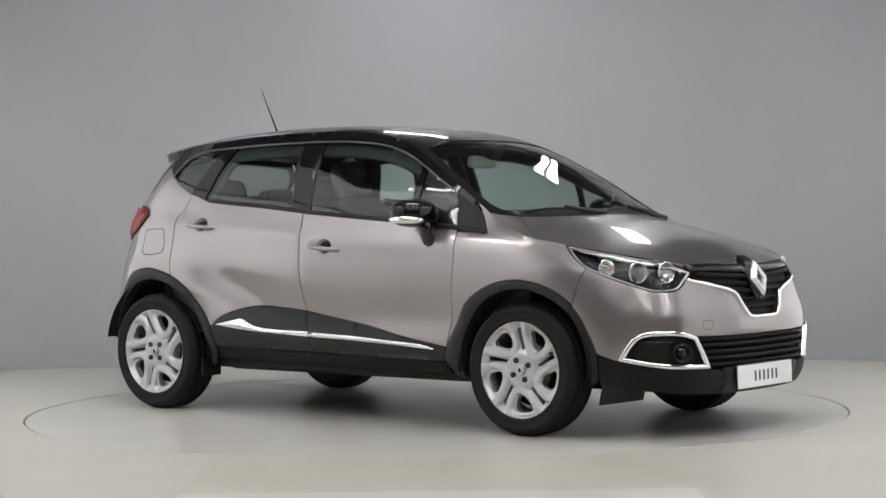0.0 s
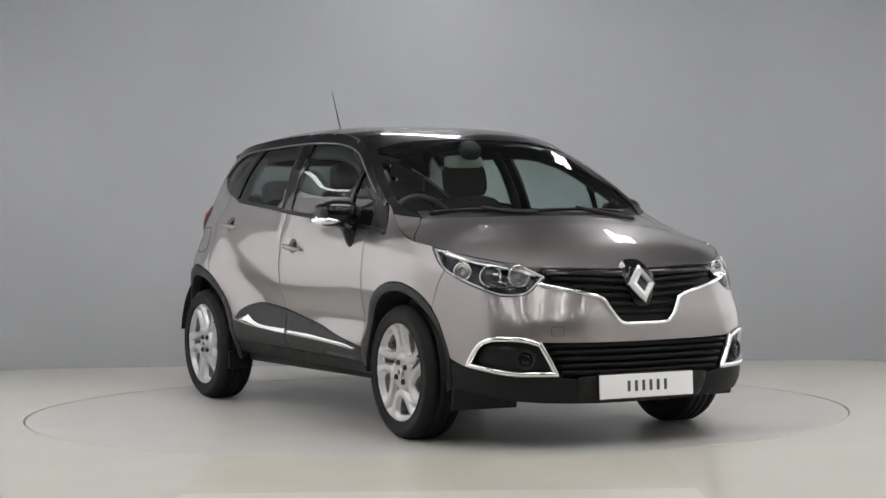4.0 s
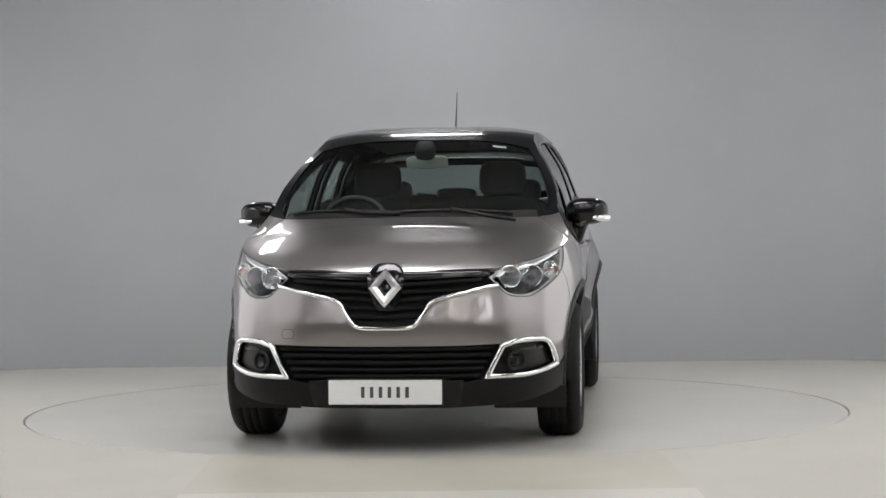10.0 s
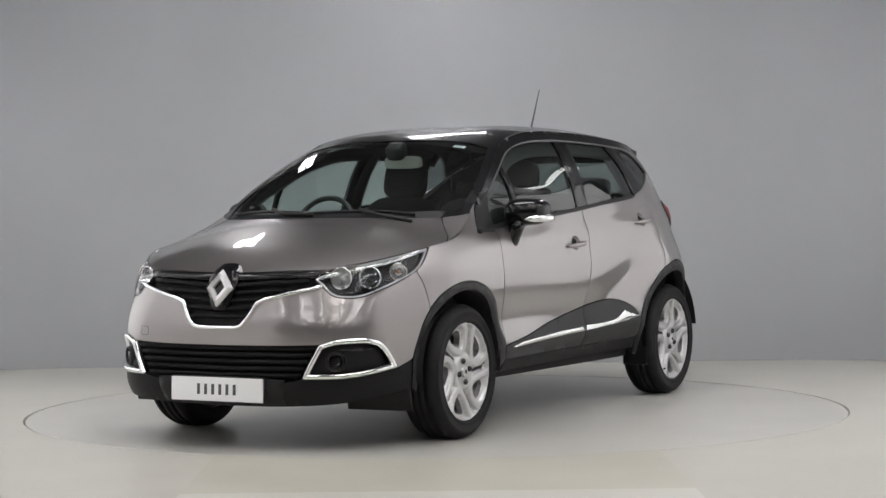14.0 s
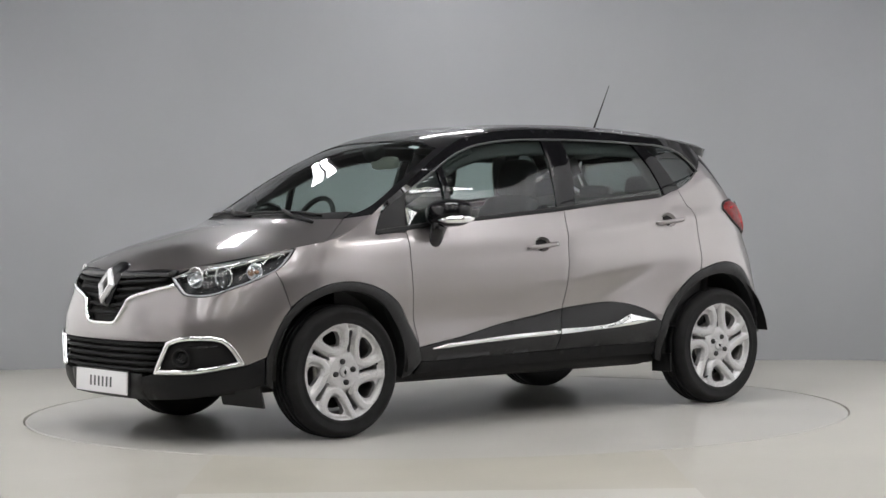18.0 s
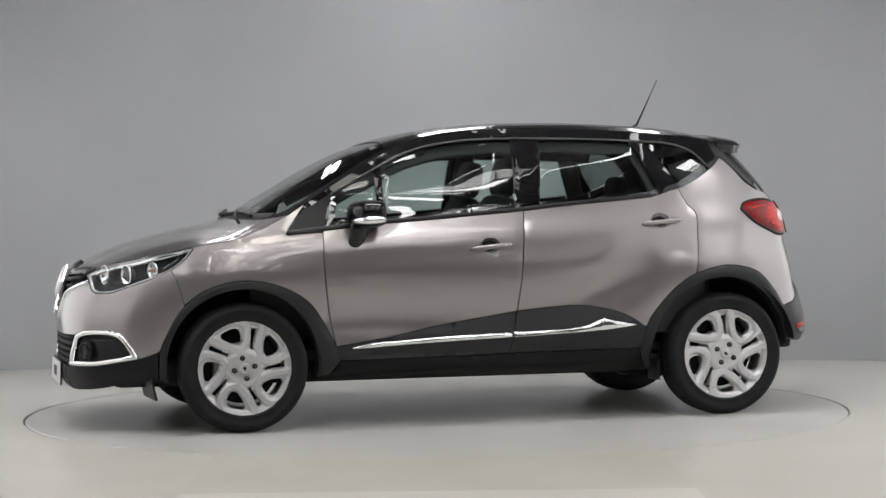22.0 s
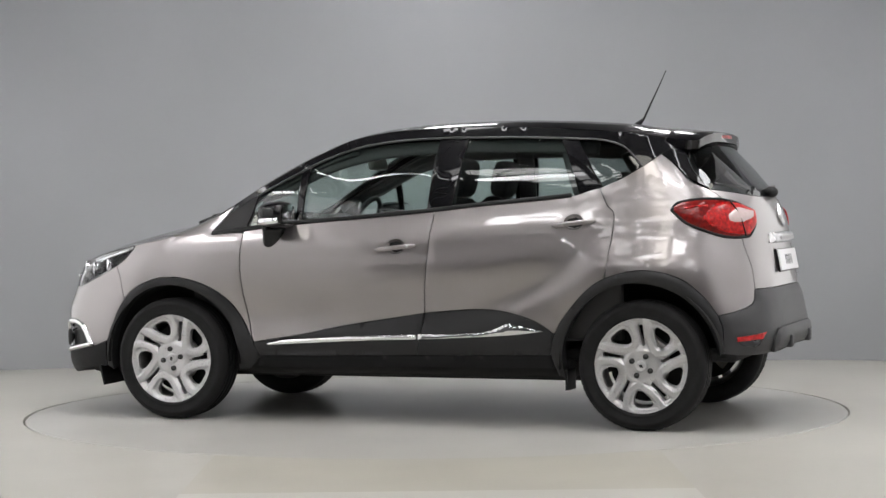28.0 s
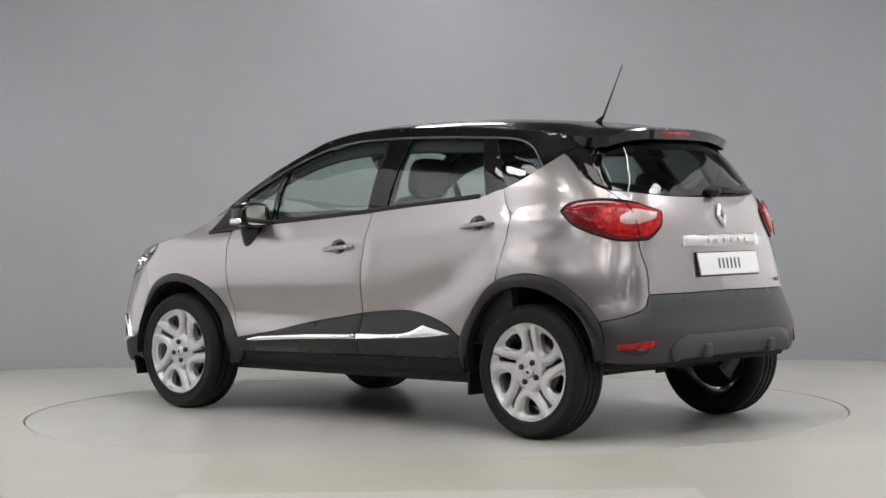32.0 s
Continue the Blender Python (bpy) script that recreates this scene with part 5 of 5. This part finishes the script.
    part("reflector", panel(rf, mirror=mir, raise_=.0235, bulge=.004, gap=0, step=.02), RED_LENS, car, "red bumper reflector")
    rc = [[S(-1.755, .446), R(.60, .455)], [R(.60, .455), R(.635, .42), S(-1.78, .425)], [S(-1.78, .425), S(-1.755, .446)]]
    part("reflector_base", panel(rc, mirror=mir, raise_=.0225, bulge=.003, gap=0, step=.02), BUCKET, car)
    # mud flap
    bm = bmesh.new()
    box(bm, -.925, -.912, s * .84, s * .70, .20, .30, .004)
    part("mud_flap", bm, DARK_PLASTIC, car, smooth=False)

ins = [[R(0, .508), R(.3, .507), R(.455, .500)], [R(.455, .500), R(.50, .44), R(.49, .385)], [R(.49, .385), R(.3, .395), R(0, .402)]]
ins = ins + [m3(c) for c in reversed(ins)]
part("bumper_insert", panel(ins, raise_=.024, bulge=.016, gap=0, lip=.03), BUMPER_GREY, car, "raised grey bumper insert")
# Black strip stands for the shadow line in the recess round the insert.
part("insert_shade_groove", closed_strip(outline(ins, .02), .010, .022, .003, False), SHADOW_BLACK, car, "black strip for the shaded groove round the bumper insert")
for y in (-.27, .27):
    p = skin(*R(y, .425))
    bm = bmesh.new()
    box(bm, -.022, .022, -.030, .030, -.034, .034, .014, seg=3)
    part("insert_fin", bm, BUMPER_GREY, car, at=pose(p[0] - .030 - .0865, p[1], p[2]))
number_plate(.50, .110, pose(-1.889 - .0865, 0, .837, 0, -11, 180), "rear_plate", 6, .20, .052)
recess = [[R(0, .925), R(.30, .925)], [R(.30, .925), R(.345, .90), R(.28, .765)], [R(.28, .765), R(0, .765)]]
recess = recess + [m3(c) for c in reversed(recess)]
part("plate_recess", panel(recess, raise_=.001, gap=0, lip=.004, crown=.003), PAINT, tailgate, at=pose(0, 0, 0))
gar = [[R(0, .982), R(.29, .978), R(.325, .955)], [R(.325, .955), R(.33, .925)], [R(.33, .925), R(0, .922)]]
gar = gar + [m3(c) for c in reversed(gar)]
garnish = part("plate_garnish", panel(gar, raise_=.008, bulge=.014, gap=0, lip=.024), GARNISH, tailgate, "satin chrome bar over the plate", at=pose(0, 0, 0))
for i in range(6):
    y = (i - 2.5) * .062
    p = skin(*R(y, .952))
    bm = bmesh.new()
    box(bm, -.004, .004, -.012, .012, -.010, .010, .002)
    part("raised_mark", bm, SATIN, garnish, smooth=False, at=pose(p[0] - .024, p[1], p[2], 0, 14, 0))
diamond(0, 0, 0, .040, .062, .014, "rear_badge", car, pose(-1.848 - .0865, 0, 1.07, 0, -16, 180) )
p = skin(*R(-.488, .745))
bm = bmesh.new()
box(bm, -.003, .003, -.028, .028, -.010, .010, .002)
part("model_mark", bm, CHROME, tailgate, "small chrome mark", False, pose(p[0] - .004, p[1], p[2], 0, 0, 25))
part("window_border", closed_strip(outline(rg, .025), .045, -.010, .002, False), GLOSS_BLACK, tailgate, "black band round the rear window", at=pose(0, 0, 0))
# rear wiper
bm = bmesh.new()
tube(bm, [tuple(skin(*R(y, z)) + np.array((-.022, 0, 0))) for y, z in ((-.02, 1.195), (-.15, 1.200), (-.32, 1.222))], (.010, .012), 8, taper=[1.3, 1, .6])
rw = part("rear_wiper", bm, DARK_PLASTIC, tailgate, "black rear wiper", at=pose(0, 0, 0))
bm = bmesh.new()
tube(bm, [tuple(skin(*R(y, 1.19 + .02 * abs(y + .2))) + np.array((-.012, 0, 0))) for y in np.linspace(-.06, -.44, 8)], (.005, .008), 8)
part("wiper_blade", bm, DARK_PLASTIC, rw, at=pose(0, 0, 0))
bm = bmesh.new()
bmesh.ops.create_uvsphere(bm, u_segments=16, v_segments=10, radius=.034)
bmesh.ops.scale(bm, vec=(1.2, 1, .9), verts=bm.verts)
p = skin(*R(0.0, 1.19))
part("wiper_pivot", bm, DARK_PLASTIC, rw, at=pose(p[0] - .018, p[1], p[2]))
# fuel flap on the right rear quarter
flap = [S(-1.25, 1.028), S(-1.41, 1.018), S(-1.425, .98), S(-1.40, .885), S(-1.24, .885), S(-1.215, .93), S(-1.25, 1.028)]
part("fuel_flap", closed_strip(outline([flap], .02), .004, .0006, .0008, True), SHADOW_BLACK, car, "dark joint of the fuel flap")

# ---- wheel wells and inner shell ----
for x in (1.303, -1.295):
    for s in (-1, 1):
        bm = bmesh.new()
        r = .395 if x > 0 else .418
        a = np.linspace(math.radians(-4), math.radians(184 if x > 0 else 171), 26)
        q = [[bm.verts.new((x + r * math.cos(t), s * y, .33 + r * math.sin(t))) for t in a] for y in (.835, .70, .52)]
        for w, e in zip(q, q[1:]):
            for j in range(25):
                bm.faces.new((w[j], w[j + 1], e[j + 1], e[j]))
        bm.faces.new(q[2])
        part("wheel_well", bm, SHADOW_BLACK, car, "black wheel well liner")
for mir in (False, True):
    sh = [[S(1.60, .72), S(1.5, .80), S(1.3, .85), S(1.05, .80), S(.90, .60), S(.86, .32)], sp([(.86, .32), (0, .33), (-.88, .33)]), sp([(-.88, .33), (-.93, .62), (-1.08, .78), (-1.3, .84), (-1.5, .80), (-1.62, .68), (-1.68, .60)]),
          [S(-1.68, .60), R(.55, .72), R(.55, .95), R(.55, 1.15), S(-1.58, 1.19)], sp([(-1.58, 1.19), (-1.46, 1.27), (-1.37, 1.36), (-1.28, 1.30), (-1.10, 1.19), (-.9, 1.14), (-.5, 1.10), (0, 1.065), (.5, 1.025), (.88, .99), (1.0, 1.05), (1.25, .985), (1.5, .93), (1.62, .83), (1.60, .72)])]
    part("inner_shell", panel(sh, mirror=mir, raise_=-.016, lip=0, gap=0, step=.05), SHADOW_BLACK, car)
    s = -1 if mir else 1
    # door cards
    dc = [sp([(.86, 1.01), (0, 1.075), (-.9, 1.15), (-1.2, 1.2)]), sp([(-1.2, 1.2), (-1.2, .45)]), sp([(-1.2, .45), (.88, .40)]), sp([(.88, .40), (.86, 1.01)])]
    part("door_card", panel(dc, mirror=mir, raise_=-.075, lip=-.05, gap=0, step=.06), DASH, car, "black inner door trim")
    # pillar linings
    for pts, w in (([(.95, 1.135), (.70, 1.268), (.45, 1.398), (.30, 1.445)], .045), ([(-.24, 1.13), (-.25, 1.3), (-.26, 1.47)], .10), ([(-.98, 1.2), (-.93, 1.33), (-.88, 1.46)], .10), ([(-1.30, 1.30), (-1.40, 1.36), (-1.46, 1.42)], .10)):
        part("pillar_lining", strip_on_skin(sp(pts), w, -.022 if pts[0][0] > .9 else -.045, .008, mir), DASH, car, "dark grey pillar lining")
    part("window_frame_lining", strip_on_skin(sp([(.82, 1.185), (.62, 1.290), (.42, 1.385), (.22, 1.438), (0, 1.458), (-.4, 1.466), (-.8, 1.456), (-1.04, 1.438)]), .072, -.034, .008, mir), DASH, car, "dark inner frame over the side windows")
lining = both([(.36, 0), (.37, .25), (.39, .47)], [(.39, .47), (.3, .50), (-.3, .52), (-1.0, .52), (-1.35, .46)], [(-1.35, .46), (-1.36, 0)])
part("headlining", panel(lining, "top", raise_=-.035, gap=0, lip=-.02, step=.06), TRIM_GREY, car, "grey fabric headlining")

# cabin floor and dash
bm = bmesh.new()
box(bm, -1.75, 1.1, -.70, .70, .34, .40, .02)
part("cabin_floor", bm, FABRIC, car, "black cabin carpet", False)
bm = bmesh.new()
prof = [(1.26, 1.045), (1.05, 1.062), (.88, 1.065), (.80, 1.045), (.76, .98), (.78, .85), (.86, .62), (1.05, .40), (1.26, .40)]
q = [[bm.verts.new((x - .03 * abs(y) ** 2, y, z - .035 * (abs(y) / .70) ** 4)) for x, z in prof] for y in np.linspace(-.68, .68, 15)]
for a, b in zip(q, q[1:]):
    for j in range(len(prof) - 1):
        bm.faces.new((a[j], b[j], b[j + 1], a[j + 1]))
bm.faces.new(q[0])
bm.faces.new(q[-1][::-1])
bmesh.ops.recalc_face_normals(bm, faces=bm.faces)
dash = part("dashboard", bm, DASH, car, "black dashboard")
bm = bmesh.new()
box(bm, .80, 1.0, -.52, -.22, 1.04, 1.10, .03)
part("instrument_hood", bm, DASH, dash, at=pose(0, 0, 0))
bm = bmesh.new()
ring = [(.62 + .055 * math.sin(a) * 0, -.37 + .182 * math.cos(a), .182 * math.sin(a)) for a in np.linspace(0, 2 * math.pi, 36, endpoint=False)]
tube(bm, [(0, y + .37, z) for x, y, z in ring], .015, 10, closed=True)
sw = part("steering_wheel", bm, DASH, car, "black steering wheel", at=pose(.665 - .0865, -.37, 1.02, 0, -24, 0))
bm = bmesh.new()
box(bm, -.02, .03, -.07, .07, -.055, .055, .02)
for a in (0, 180, 270):
    m = Matrix.Rotation(math.radians(a), 4, "X")
    box(bm, -.008, .012, .05, .175, -.018, .018, .006, m)
part("wheel_hub", bm, DASH, sw, at=pose(0, 0, 0))


def rounded_block(bm, sx, sy, sz, m, power=.45, seg=20):
    """A cushion: a rounded block with soft edges."""
    r = bmesh.ops.create_uvsphere(bm, u_segments=seg, v_segments=seg // 2 + 2, radius=1)
    for v in r["verts"]:
        c = v.co
        v.co = m @ Vector([k * math.copysign(abs(t) ** power, t) for k, t in zip((sx, sy, sz), c)])


def front_seat(y):
    bm = bmesh.new()
    rounded_block(bm, .25, .25, .09, pose(.20, y, .60, 0, -6, 0))
    seat = part("front_seat", bm, FABRIC, car, "black fabric front seat")
    bm = bmesh.new()
    rounded_block(bm, .075, .235, .32, pose(-.10, y, .88, 0, -17, 0))
    part("backrest", bm, FABRIC, seat, at=pose(0, 0, 0))
    bm = bmesh.new()
    rounded_block(bm, .055, .135, .105, pose(-.215, y, 1.285, 0, -12, 0), .55)
    part("headrest", bm, FABRIC, seat, at=pose(0, 0, 0))
    for k in (-.05, .05):
        bm = bmesh.new()
        tube(bm, [(-.195, y + k, 1.15), (-.215, y + k, 1.24)], .007, 8)
        part("headrest_post", bm, SATIN, seat, at=pose(0, 0, 0))


front_seat(.36)
front_seat(-.36)
bm = bmesh.new()
rounded_block(bm, .26, .62, .09, pose(-.72, 0, .62, 0, -5, 0), .35)
bench = part("rear_seat", bm, FABRIC, car, "black fabric rear bench seat")
bm = bmesh.new()
rounded_block(bm, .075, .62, .30, pose(-1.02, 0, .90, 0, -16, 0), .35)
part("backrest", bm, FABRIC, bench, at=pose(0, 0, 0))
for y in (-.40, 0, .40):
    bm = bmesh.new()
    rounded_block(bm, .045, .125, .075 if y else .05, pose(-1.13, y, 1.225 if y else 1.20, 0, -10, 0), .55)
    part("headrest", bm, FABRIC, bench, at=pose(0, 0, 0))
bm = bmesh.new()
box(bm, -1.66, -1.18, -.56, .56, 1.085, 1.105, .008)
part("parcel_shelf", bm, FABRIC, car, "black parcel shelf", False)
bm = bmesh.new()
rounded_block(bm, .022, .115, .034, pose(.425, 0, 1.375, 0, 8, 0), .45)
im = part("interior_mirror", bm, material("pale_mirror_casing", (.42, .42, .38), .5), car, "pale grey interior mirror")
bm = bmesh.new()
rounded_block(bm, .05, .055, .045, pose(.50, 0, 1.435, 0, 30, 0), .6)
part("sensor_housing", bm, DASH, im, at=pose(0, 0, 0))


def motions():
    """The turntable and the car on it turn together, slowly and evenly."""
    rows = []
    for k in range(33):
        t = float(k)
        u = (t - 16) / 16
        rows.append((t, math.degrees(-2.2856 - 1.6073 * u - .0019 * u * u + .0026 * u ** 3)))
    walk(turntable, [(t, pose(0, 0, 0, 0, 0, a)) for t, a in rows])
    walk(car, [(t, pose(0, 0, 0, 0, 0, a)) for t, a in rows])


motions()
